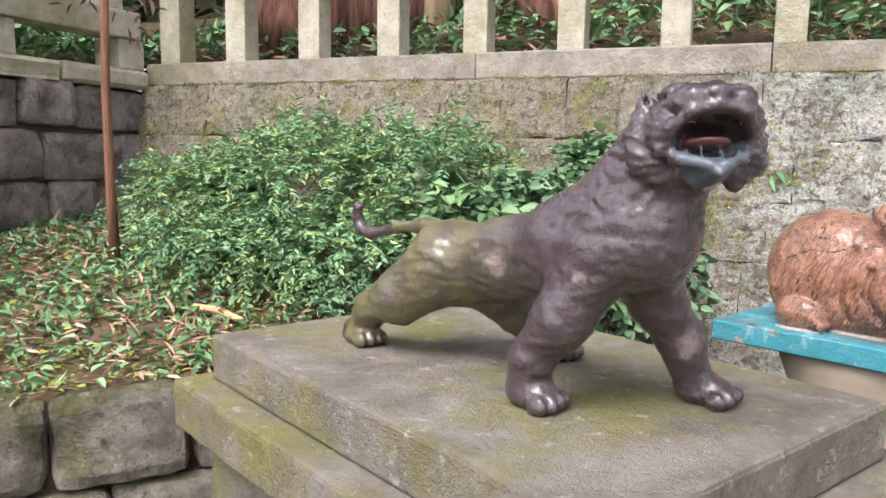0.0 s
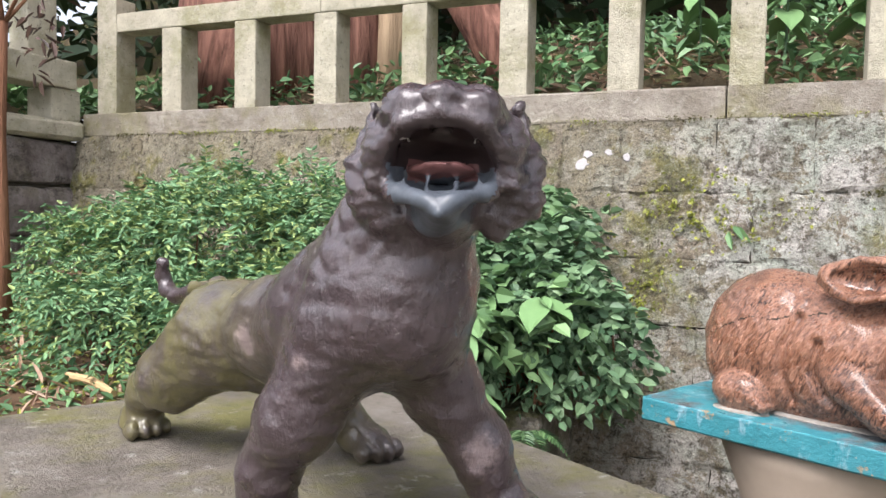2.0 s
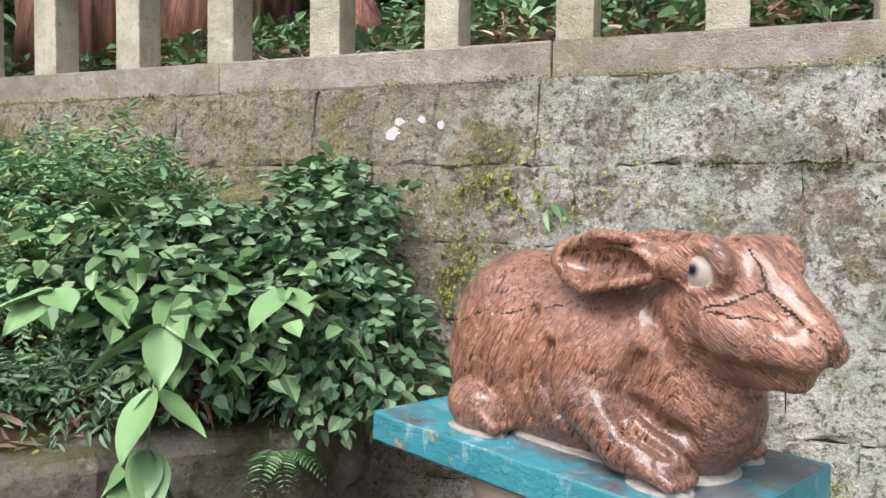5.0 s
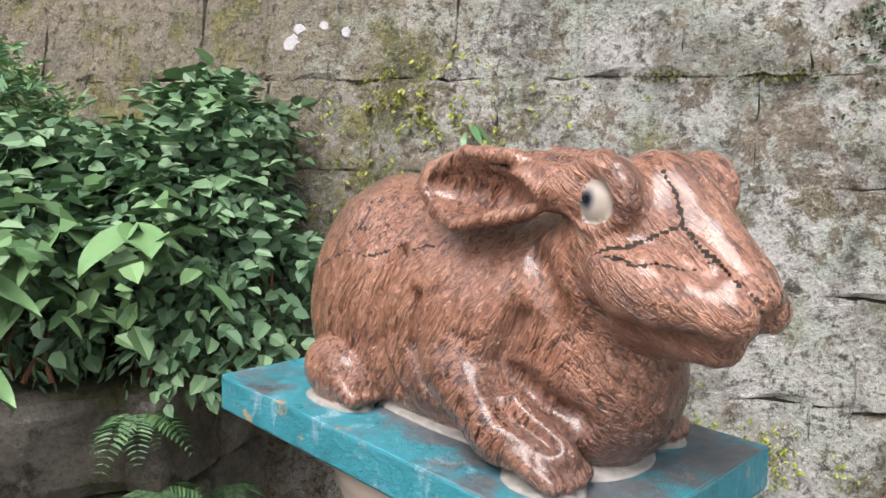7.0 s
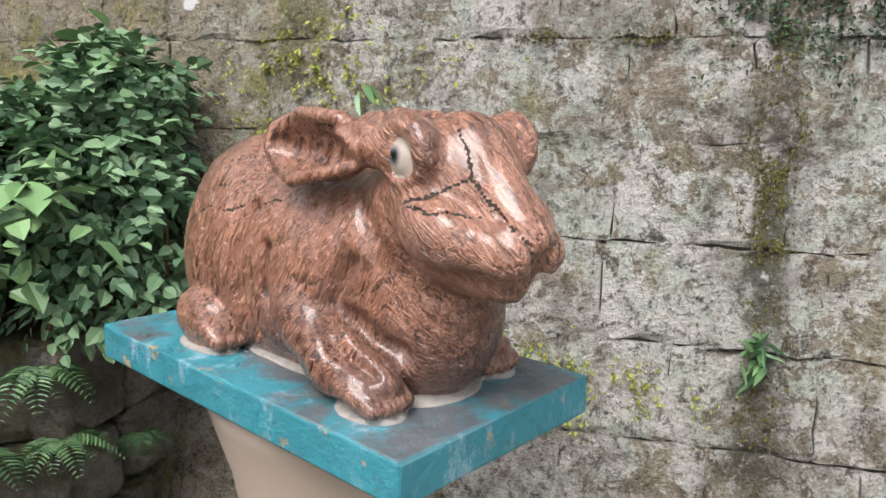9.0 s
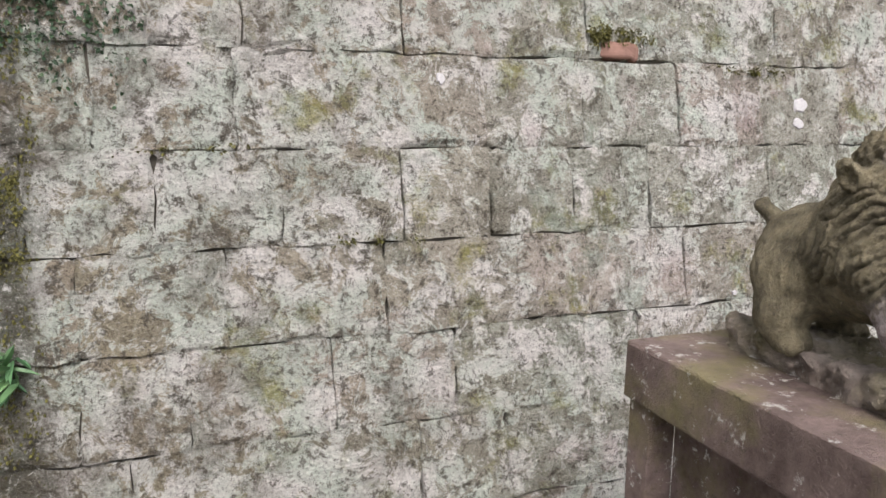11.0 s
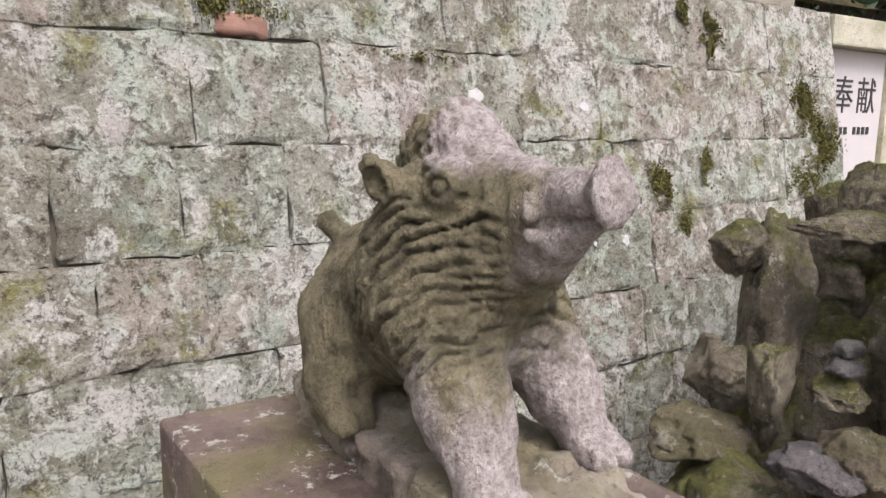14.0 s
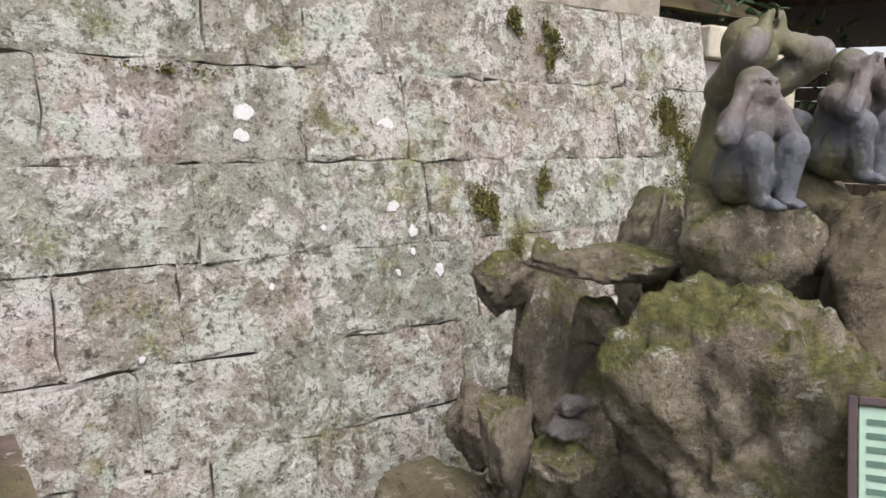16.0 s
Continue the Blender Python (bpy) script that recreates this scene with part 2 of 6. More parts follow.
def rabbit_material():
    """Glazed brown ceramic, combed with short dark hair strokes."""
    k = Nodes("glazed_brown_ceramic", 0.16, spec=0.6)
    obj = k.t.nodes.new("ShaderNodeTexCoord").outputs["Object"]

    def combed(scale, pitch, detail, seed):
        turn = k.t.nodes.new("ShaderNodeMapping")
        turn.inputs["Rotation"].default_value = (0, radians(pitch), radians(8))
        turn.inputs["Location"].default_value = (seed, seed * 0.7, 0)
        k.link(obj, turn.inputs["Vector"])
        return k.noise(scale, detail, 0.6, k.coords((1.0, 1.0, 0.2), turn.outputs["Vector"]), 0.9)

    # strokes run down the flanks, and along the slope of the face
    face = k.span(k.axis("X", obj), 0.27, 0.33)
    flank_a, face_a = combed(125, -24, 3, 0.0), combed(120, 52, 3, 1.3)
    n = k.t.nodes.new("ShaderNodeMix")
    k.link(face, n.inputs[0])
    k.link(flank_a, n.inputs[2])
    k.link(face_a, n.inputs[3])
    strokes = n.outputs[0]
    fine = combed(230, -30, 3, 2.1)
    dense = k.span(k.noise(6, 5, 0.65, obj), 0.36, 0.60, 0.25, 0.95)
    col = k.mix(k.span(k.noise(8, 7, 0.7, obj), 0.36, 0.64), (0.22, 0.088, 0.047), (0.43, 0.212, 0.135))
    col = k.mix(k.span(strokes, 0.46, 0.36, 0, 0.45), col, (0.52, 0.29, 0.20))
    col = k.mix(k.math("MULTIPLY", k.span(strokes, 0.54, 0.59), dense), col, (0.036, 0.014, 0.009))
    col = k.mix(k.math("MULTIPLY", k.span(fine, 0.54, 0.62), k.math("MULTIPLY", dense, 0.75)), col, (0.036, 0.015, 0.011))
    # Broad random dark patches, painted in for the shadow on jaw and flank.
    col = k.mix(k.span(k.noise(4.2, 8, 0.72, obj), 0.50, 0.64, 0, 0.72), col, (0.062, 0.025, 0.016))
    k.paint(col)
    k.rough(k.span(k.noise(14, 5, 0.6, obj), 0.35, 0.65, 0.22, 0.42))
    k.b.inputs["Coat Weight"].default_value, k.b.inputs["Coat Roughness"].default_value = 0.55, 0.10
    k.bump(k.math("SUBTRACT", k.math("MULTIPLY", k.noise(22, 4, 0.6, obj), 0.35), k.math("ADD", strokes, k.math("MULTIPLY", fine, 0.3))), 1.0, 0.013)
    return k.m


def boar_material():
    """Pale carved granite, green-brown with algae on the flanks and in the folds."""
    k = Nodes("carved_granite_boar", 0.85, spec=0.3)
    obj = k.t.nodes.new("ShaderNodeTexCoord").outputs["Object"]
    u, z = k.axis("X", obj), k.axis("Z", obj)
    col = k.mix(k.span(k.noise(70, 6, 0.75, obj), 0.35, 0.65), (0.30, 0.24, 0.22), (0.66, 0.58, 0.57))
    clean = k.math("MAXIMUM", k.span(u, 0.17, 0.29), k.math("MULTIPLY", k.span(z, 0.41, 0.46), k.span(u, 0.02, 0.09)))
    clean = k.math("MAXIMUM", clean, k.math("MULTIPLY", k.span(z, 0.25, 0.10), k.span(u, 0.02, 0.12)))
    algae = k.span(k.math("SUBTRACT", k.math("ADD", k.noise(10, 8, 0.7, obj), 0.30), k.math("MULTIPLY", clean, 0.55)), 0.44, 0.68, 0.06, 0.95)
    col = k.mix(algae, col, k.mix(k.span(k.noise(18, 9, 0.75, obj), 0.36, 0.64), (0.072, 0.061, 0.030), (0.29, 0.245, 0.145)))
    col = k.mix(k.span(k.noise(190, 4, 0.7, obj), 0.53, 0.66, 0, 0.6), col, (0.09, 0.072, 0.055))
    k.paint(col)
    k.bump(k.math("ADD", k.noise(50, 9, 0.75, k.coords((1, 1, 0.6), obj)), k.math("MULTIPLY", k.noise(190, 3, 0.6, obj), 0.3)), 1.0, 0.022)
    return k.m


def teal_paint():
    k = Nodes("weathered_teal_paint", 0.4)
    col = k.mix(k.noise(6, 7, 0.7), (0.015, 0.13, 0.155), (0.055, 0.30, 0.36))
    col = k.mix(k.span(k.noise(14, 8, 0.75, k.coords((1, 1, 0.4))), 0.54, 0.62, 0, 0.75), col, (0.26, 0.40, 0.46))
    col = k.mix(k.span(k.noise(20, 8, 0.78), 0.60, 0.64, 0, 0.9), col, (0.42, 0.27, 0.14))
    col = k.mix(k.span(k.noise(45, 6, 0.75), 0.58, 0.64, 0, 0.6), col, (0.05, 0.10, 0.11))
    top = k.span(k.axis("Z", k.normal), 0.5, 0.9)
    bare = k.span(k.math("ADD", k.noise(7, 8, 0.7), k.math("MULTIPLY", k.axis("X"), 0.18)), 0.50, 0.62, 0.0, 0.9)
    col = k.mix(k.math("MULTIPLY", top, bare), col, k.mix(k.noise(40, 5, 0.7), (0.05, 0.045, 0.05), (0.15, 0.135, 0.135)))
    k.paint(col)
    k.rough(k.span(k.noise(18, 5), 0.3, 0.7, 0.25, 0.7))
    k.bump(k.noise(50, 8, 0.7), 0.6, 0.01)
    return k.m


TUFF = tuff_material()
MORTAR = plain("dark_mortar", (0.16, 0.14, 0.11), 1.0, 0.6, 30)
COPING = dressed_stone("coping_stone", (0.25, 0.215, 0.175), (0.44, 0.395, 0.335), 0.55, 0.45)
FENCE = dressed_stone("fence_stone", (0.42, 0.385, 0.29), (0.62, 0.58, 0.46), 0.5, 0.3)
WEST = rough_rock("dark_rubble_stone", (0.22, 0.18, 0.17), (0.44, 0.385, 0.36), 0.3, 0.2)
ROCK = rough_rock("mossy_rock", (0.11, 0.088, 0.06), (0.42, 0.36, 0.275), 0.85, 0.6)
EDGE = rough_rock("edging_stone", (0.17, 0.15, 0.12), (0.42, 0.375, 0.31), 0.65, 0.35)
PLINTH = dressed_stone("mossy_plinth_concrete", (0.165, 0.14, 0.115), (0.31, 0.275, 0.235), 0.85, 0.35)
GRANITE = dressed_stone("stained_granite", (0.10, 0.068, 0.057), (0.27, 0.20, 0.175), 0.55, 0.8)
EARTH = earth_material("leaf_litter_earth", (0.08, 0.05, 0.03), (0.26, 0.17, 0.11))
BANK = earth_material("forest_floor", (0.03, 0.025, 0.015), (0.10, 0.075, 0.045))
GROUND = earth_material("trodden_ground", (0.16, 0.14, 0.11), (0.30, 0.27, 0.22))
CEDAR = bark_material("cedar_bark", (0.07, 0.03, 0.022), (0.34, 0.17, 0.125))
TWIG = bark_material("sapling_bark", (0.12, 0.055, 0.03), (0.30, 0.15, 0.09))
NANDINA = leaf_material("fine_green_leaf", (0.08, 0.18, 0.08), (0.25, 0.41, 0.20), 0.6, 0.55)
SHRUB = leaf_material("dark_green_leaf", (0.060, 0.125, 0.062), (0.185, 0.29, 0.145), 0.5)
BROAD = leaf_material("broad_pale_leaf", (0.10, 0.20, 0.075), (0.20, 0.33, 0.14), 0.5)
COVER = leaf_material("ground_cover_leaf", (0.06, 0.14, 0.06), (0.20, 0.33, 0.14), 0.45)
# The wood's shade is put into this green; the ivy is dark of itself.
DARKLEAF = leaf_material("shade_toned_dark_leaf", (0.015, 0.035, 0.015), (0.05, 0.09, 0.035), 0.6)
MOSS = leaf_material("brown_green_moss", (0.05, 0.045, 0.012), (0.13, 0.12, 0.03), 0.95)
YELLOW = leaf_material("yellow_green_creeper", (0.17, 0.20, 0.03), (0.36, 0.36, 0.07), 0.6)
STRAW = leaf_material("dry_leaf_litter", (0.26, 0.15, 0.09), (0.66, 0.50, 0.38), 0.7)
LICHEN = plain("white_lichen", (0.56, 0.53, 0.52), 0.95, 0.6, 110)
TIGER, RABBIT, BOAR, TEAL = tiger_material(), rabbit_material(), boar_material(), teal_paint()


# ---- building helpers ----
rng = np.random.default_rng(7)


def mesh_of(name, verts, faces, mats, smooth=False, slots=None):
    me = bpy.data.meshes.new(name)
    me.from_pydata([tuple(v) for v in verts], [], [tuple(f) for f in faces])
    for m in mats if isinstance(mats, (list, tuple)) else [mats]:
        me.materials.append(m)
    if smooth:
        me.polygons.foreach_set("use_smooth", np.ones(len(me.polygons), bool))
    if slots is not None:
        me.polygons.foreach_set("material_index", np.asarray(slots, np.int32))
    me.update()
    return me


def part(name, bm, material, parent, label="", smooth=False, at=None):
    """Links a bmesh (or a mesh) as one object under a thing or a part."""
    if isinstance(bm, bmesh.types.BMesh):
        me = bpy.data.meshes.new(name)
        bm.to_mesh(me)
        bm.free()
        me.materials.append(material)
        if smooth:
            me.polygons.foreach_set("use_smooth", np.ones(len(me.polygons), bool))
    else:
        me = bm
    ob = new(name, me)
    ob.parent = parent
    if at is not None:
        ob.matrix_basis = at
    return tagged(ob, label=label) if label else ob


def thing(name, m, label, category, group="", kind=""):
    ob = new(name)
    ob.matrix_basis = m
    return tagged(ob, label, category, group, kind)


def box(lo, hi, bevel=0.0, segments=1, wobble=0.0):
    """A box from corner to corner, with worn edges."""
    bm = bmesh.new()
    bmesh.ops.create_cube(bm, size=1)
    for v in bm.verts:
        v.co = Vector([lo[i] + (v.co[i] + 0.5) * (hi[i] - lo[i]) for i in range(3)])
    if bevel:
        bmesh.ops.bevel(bm, geom=bm.edges[:], offset=bevel, segments=segments, affect="EDGES", profile=0.6)
    if wobble:
        for v in bm.verts:
            v.co += Vector(rng.normal(0, wobble, 3))
    return bm


def lathe(profile, sides=40):
    bm = bmesh.new()
    rings = []
    for r, z in profile:
        rings.append([bm.verts.new((r * math.cos(2 * math.pi * i / sides), r * math.sin(2 * math.pi * i / sides), z)) for i in range(sides)])
    for a, b in zip(rings, rings[1:]):
        for i in range(sides):
            bm.faces.new((a[i], a[(i + 1) % sides], b[(i + 1) % sides], b[i]))
    bm.faces.new(list(reversed(rings[0])))
    bm.faces.new(rings[-1])
    return bm


def tube(points, radii, sides=10, wob=0.0):
    """A tapered stem along points."""
    bm = bmesh.new()
    pts = [Vector(p) for p in points]
    rings = []
    for i, p in enumerate(pts):
        along = (pts[min(i + 1, len(pts) - 1)] - pts[max(i - 1, 0)]).normalized()
        side = along.cross(Vector((0.31, 0.95, 0.12))).normalized()
        up = along.cross(side)
        ring = []
        for j in range(sides):
            a = 2 * math.pi * j / sides
            r = radii[i] * (1 + wob * noise.noise(Vector((math.cos(a) * 2, math.sin(a) * 2, i * 0.7))))
            ring.append(bm.verts.new(p + side * math.cos(a) * r + up * math.sin(a) * r))
        rings.append(ring)
    for a, b in zip(rings, rings[1:]):
        for j in range(sides):
            bm.faces.new((a[j], a[(j + 1) % sides], b[(j + 1) % sides], b[j]))
    bm.faces.new(list(reversed(rings[0])))
    bm.faces.new(rings[-1])
    bmesh.ops.recalc_face_normals(bm, faces=bm.faces[:])
    return bm


def lattice(p, seed):
    i = p.astype(np.int64)
    h = (i[..., 0] * 374761393 + i[..., 1] * 668265263 + i[..., 2] * 2147483647 + seed * 974634777) & 0xFFFFFFFF
    h = ((h ^ (h >> 13)) * 1274126177) & 0xFFFFFFFF
    return ((h ^ (h >> 16)) & 0xFFFF) / 32767.5 - 1.0


def vnoise(p, scale, seed=0, octaves=3):
    """Smooth value noise in -1..1 for an array of points."""
    total, amp = 0.0, 1.0
    p = np.asarray(p, float) * scale
    for o in range(octaves):
        q = p * 2.0 ** o + 100.3 + o * 17.1
        f = np.floor(q)
        w = q - f
        w = w * w * (3 - 2 * w)
        value = 0.0
        for dx in (0, 1):
            for dy in (0, 1):
                for dz in (0, 1):
                    k = (w[..., 0] if dx else 1 - w[..., 0]) * (w[..., 1] if dy else 1 - w[..., 1]) * (w[..., 2] if dz else 1 - w[..., 2])
                    value = value + k * lattice(f + np.array((dx, dy, dz)), seed + o)
        total = total + amp * value
        amp *= 0.5
    return total


class Sculpt:
    """Blends round forms in a grid of distances and takes the skin of it."""

    def __init__(self, lo, hi, cell):
        self.lo, self.cell = np.array(lo, float), cell
        n = np.ceil((np.array(hi) - self.lo) / cell).astype(int) + 1
        self.grid = np.stack(np.meshgrid(*[self.lo[i] + cell * np.arange(n[i]) for i in range(3)], indexing="ij"), -1)
        self.d = np.full(n, 9.0)

    def window(self, a, b, margin):
        lo = np.clip(((np.minimum(a, b) - margin - self.lo) / self.cell).astype(int), 0, np.array(self.d.shape) - 1)
        hi = np.clip(((np.maximum(a, b) + margin - self.lo) / self.cell).astype(int) + 2, 1, self.d.shape)
        return tuple(slice(l, h) for l, h in zip(lo, hi))

    def merge(self, s, d, k, cut):
        a = self.d[s]
        if cut:
            d, a = d, -a
        h = np.clip(0.5 + 0.5 * (d - a) / k, 0, 1)
        out = d + (a - d) * h - k * h * (1 - h)
        self.d[s] = -out if cut else out

    def limb(self, a, b, ra, rb, k=0.03, cut=False):
        a, b = np.array(a, float), np.array(b, float)
        s = self.window(a, b, max(ra, rb) + k + 0.03)
        p = self.grid[s] - a
        t = np.clip(p @ (b - a) / max((b - a) @ (b - a), 1e-9), 0, 1)
        self.merge(s, np.linalg.norm(p - t[..., None] * (b - a), axis=-1) - (ra + (rb - ra) * t), k, cut)

    def chain(self, points, radii, k=0.02):
        for i in range(len(points) - 1):
            self.limb(points[i], points[i + 1], radii[i], radii[i + 1], k)

    def blob(self, c, r, turn=(0, 0, 0), k=0.03, cut=False):
        c, r = np.array(c, float), np.array(r, float)
        s = self.window(c, c, r.max() + k + 0.03)
        m = np.array(Euler([radians(a) for a in turn]).to_matrix())
        q = (self.grid[s] - c) @ m
        k0 = np.linalg.norm(q / r, axis=-1)
        k1 = np.linalg.norm(q / r ** 2, axis=-1) + 1e-9
        self.merge(s, k0 * (k0 - 1) / k1, k, cut)

    def skin(self):
        v = self.d
        n = np.array(v.shape) - 1
        corner = [(x, y, z) for x in (0, 1) for y in (0, 1) for z in (0, 1)]
        count = np.zeros(n)
        total = np.zeros((*n, 3))
        piece = lambda o: v[o[0]:o[0] + n[0], o[1]:o[1] + n[1], o[2]:o[2] + n[2]]
        for a in corner:
            for ax in range(3):
                if a[ax]:
                    continue
                b = tuple(a[i] + (i == ax) for i in range(3))
                va, vb = piece(a), piece(b)
                cross = (va < 0) != (vb < 0)
                t = np.where(cross, va / np.where(cross, va - vb, 1), 0)
                for i in range(3):
                    total[..., i] += cross * (a[i] + (t if i == ax else 0))
                count += cross
        live = count > 0
        index = np.full(n, -1)
        index[live] = np.arange(live.sum())
        verts = (np.argwhere(live) + total[live] / count[live][:, None]) * self.cell + self.lo
        quads = []
        for ax in range(3):
            o1, o2 = (ax + 1) % 3, (ax + 2) % 3
            lo = [slice(None)] * 3
            hi = [slice(None)] * 3
            lo[ax], hi[ax] = slice(0, -1), slice(1, None)
            change = (v[tuple(lo)] < 0) != (v[tuple(hi)] < 0)
            where = np.argwhere(change)
            where = where[(where[:, o1] > 0) & (where[:, o2] > 0) & (where[:, o1] < n[o1]) & (where[:, o2] < n[o2])]
            ring = []
            for d1, d2 in ((-1, -1), (0, -1), (0, 0), (-1, 0)):
                w = where.copy()
                w[:, o1] += d1
                w[:, o2] += d2
                ring.append(index[w[:, 0], w[:, 1], w[:, 2]])
            q = np.stack(ring, 1)
            flip = v[where[:, 0], where[:, 1], where[:, 2]] >= 0
            q[flip] = q[flip][:, ::-1]
            quads.append(q)
        return verts, np.concatenate(quads)


def vertex_normals(v, f):
    n = np.cross(v[f[:, 2]] - v[f[:, 0]], v[f[:, 3]] - v[f[:, 1]])
    out = np.zeros_like(v)
    for i in range(4):
        np.add.at(out, f[:, i], n)
    return out / (np.linalg.norm(out, axis=1, keepdims=True) + 1e-12)


def statue(name, v, f, mats, m, label, slots=None):
    ob = new(name, mesh_of(name, v, f, mats, True, slots))
    ob.matrix_basis = m
    return tagged(ob, label, "statue")


def leaf_faces(n):
    """Faces of n leaves of six points each: a blade folded along its rib."""
    base = np.array([[0, 1, 2, 3], [0, 3, 4, 5]])
    return (np.arange(n)[:, None, None] * 6 + base).reshape(-1, 4)


def leaf_points(at, along, normal, length, width, fold=0.25, droop=0.15):
    """Points of leaves that grow from at along a way, with the given size."""
    along = along / (np.linalg.norm(along, axis=1, keepdims=True) + 1e-9)
    side = np.cross(along, normal)
    side /= np.linalg.norm(side, axis=1, keepdims=True) + 1e-9
    up = np.cross(side, along)
    L, W = length[:, None], width[:, None]
    tip = at + along * L - up * L * droop
    l1 = at + along * L * 0.30 + side * W * 0.46 + up * W * fold
    l2 = at + along * L * 0.68 + side * W * 0.36 + up * (W * fold * 0.7 - L * droop * 0.4)
    r1 = at + along * L * 0.30 - side * W * 0.46 + up * W * fold
    r2 = at + along * L * 0.68 - side * W * 0.36 + up * (W * fold * 0.7 - L * droop * 0.4)
    return np.stack([at, l1, l2, tip, r2, r1], 1).reshape(-1, 3)


def unit(n, gen):
    d = gen.normal(size=(n, 3))
    return d / np.linalg.norm(d, axis=1, keepdims=True)


def leaf_mesh(name, at, along, length, width, mat, gen, lean=0.6, fold=0.2, droop=0.2):
    n = len(at)
    normal = np.array([0, 0, 1.0]) + gen.normal(0, lean, (n, 3))
    return mesh_of(name, leaf_points(at, along, normal, length, width, fold, droop), leaf_faces(n), mat)


# ---- setting: ground, terraces and walls ----
BATTER = 0.2
WALL_W, WALL_E = -3.52, 5.93


def wall_y(z):
    return 3.81 + (z - 1.95) * BATTER


def sheet(name, xs, ys, height, mat, label, category, kind="structure"):
    gx, gy = np.meshgrid(xs, ys, indexing="ij")
    gz = height(gx, gy)
    n, m = gx.shape
    verts = np.stack([gx, gy, gz], -1).reshape(-1, 3)
    i = np.arange(n * m).reshape(n, m)
    faces = np.stack([i[:-1, :-1], i[1:, :-1], i[1:, 1:], i[:-1, 1:]], -1).reshape(-1, 4)
    ob = new(name, mesh_of(name, verts, faces, mat, True))
    return tagged(ob, label, category, kind=kind)


def ground_height(x, y):
    return 0.01 * vnoise(np.stack([x, y, 0 * x], -1), 2.0, 3)


sheet("ground", np.concatenate([[-400, -120, -40], np.linspace(-15, 15, 90), [40, 120, 400]]),
      np.concatenate([[-400, -120, -40], np.linspace(-12, 16, 90), [40, 120, 400]]), ground_height, GROUND,
      "trodden grey-brown earth in front of the stone walls", "ground")

EDGE_A, EDGE_B = np.array((-2.6, 0.58)), np.array((-0.5, 3.08))
EDGE_T = (EDGE_B - EDGE_A) / np.linalg.norm(EDGE_B - EDGE_A)
EDGE_N = np.array((-EDGE_T[1], EDGE_T[0]))


def bed_height(x, y):
    p = np.stack([x, y], -1) - EDGE_A
    inside = p @ EDGE_N
    rise = 0.74 + 0.14 * np.clip(inside, 0, 3)
    rise = rise + 0.025 * vnoise(np.stack([x, y, 0 * x], -1), 3.0, 5)
    east = np.clip((-0.56 - x) / 0.06, 0, 1)
    return np.where(inside > 0.1, rise, 0.02) * east + 0.02 * (1 - east)


sheet("ground_bed", np.linspace(-3.6, -0.46, 90), np.linspace(0.2, 3.78, 110), bed_height, EARTH,
      "raised bed of brown earth, moss and leaf litter below the wall", "flower bed")


def bank_height(x, y):
    rise = 1.98 + 0.42 * np.clip(y - 4.05, 0, 1.5) + 0.10 * np.clip(y - 5.55, 0, 2) + 0.85 * np.clip(y - 7.5, 0, 8)
    return rise + 0.05 * vnoise(np.stack([x, y, 0 * x], -1), 1.5, 9)


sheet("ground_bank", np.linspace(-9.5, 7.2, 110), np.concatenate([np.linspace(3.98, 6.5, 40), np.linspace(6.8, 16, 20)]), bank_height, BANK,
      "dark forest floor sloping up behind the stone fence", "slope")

# The battered retaining wall: a core that is seen only in the joints, and its blocks.
core = bmesh.new()
prof = [(wall_y(-0.1) + 0.028, -0.1), (wall_y(1.868) + 0.028, 1.868), (4.35, 1.868), (4.35, -0.1)]
ends = [[core.verts.new((x, y, z)) for y, z in prof] for x in (WALL_W, WALL_E - 0.01)]
for i in range(4):
    core.faces.new((ends[0][i], ends[1][i], ends[1][(i + 1) % 4], ends[0][(i + 1) % 4]))
core.faces.new(ends[0][::-1])
core.faces.new(ends[1])
bmesh.ops.recalc_face_normals(core, faces=core.faces[:])
wall_north = tagged(part("wall_north", core, MORTAR, None), "leaning retaining wall of weathered tuff blocks, blotched with lichen and moss", "wall", kind="structure")

# Fence wall on the west side, of dark rubble.
wall_west = tagged(part("wall_west", box((-4.3, -1.2, -0.1), (-3.56, 4.3, 1.84), 0.01), MORTAR, None),
                   "dark rubble stone wall at the side of the bed", "wall", kind="structure")

# Coping course under the stone fence.
for a, b, mat in ((-3.52, -1.355, COPING), (-1.352, 0.062, COPING), (0.067, 1.46, COPING), (1.464, 2.9, COPING), (2.904, 4.3, COPING), (4.304, 5.7, COPING)):
    tagged(part("coping", box((a, 3.835, 1.872), (b, 4.12, 2.008), 0.009, 2, 0.0015), mat, None),
           "long grey coping stone, mossy along its lower edge", "coping", "coping stones", "structure")


def stone_fence():
    t = thing("stone_fence", pose(0, 3.855, 2.006), "pale mossy stone fence of square posts and one top rail", "fence")
    part("end_post", box((-3.425, 0, 0), (-3.277, 0.15, 0.668), 0.008, 2), FENCE, t)
    for i in range(17):
        x = -2.94 + 0.5015 * i
        if x > 5.4:
            break
        part("post", box((x, 0.004 + rng.normal(0, 0.002), 0), (x + 0.138 + rng.normal(0, 0.002), 0.142, 0.466), 0.008, 2), FENCE, t)
    for a, b in ((-3.275, -1.9), (-1.897, 0.13), (0.133, 2.2), (2.203, 4.2), (4.203, 5.5)):
        part("rail", box((a, 0.002, 0.467), (b, 0.15, 0.574), 0.008, 2), FENCE, t)


stone_fence()


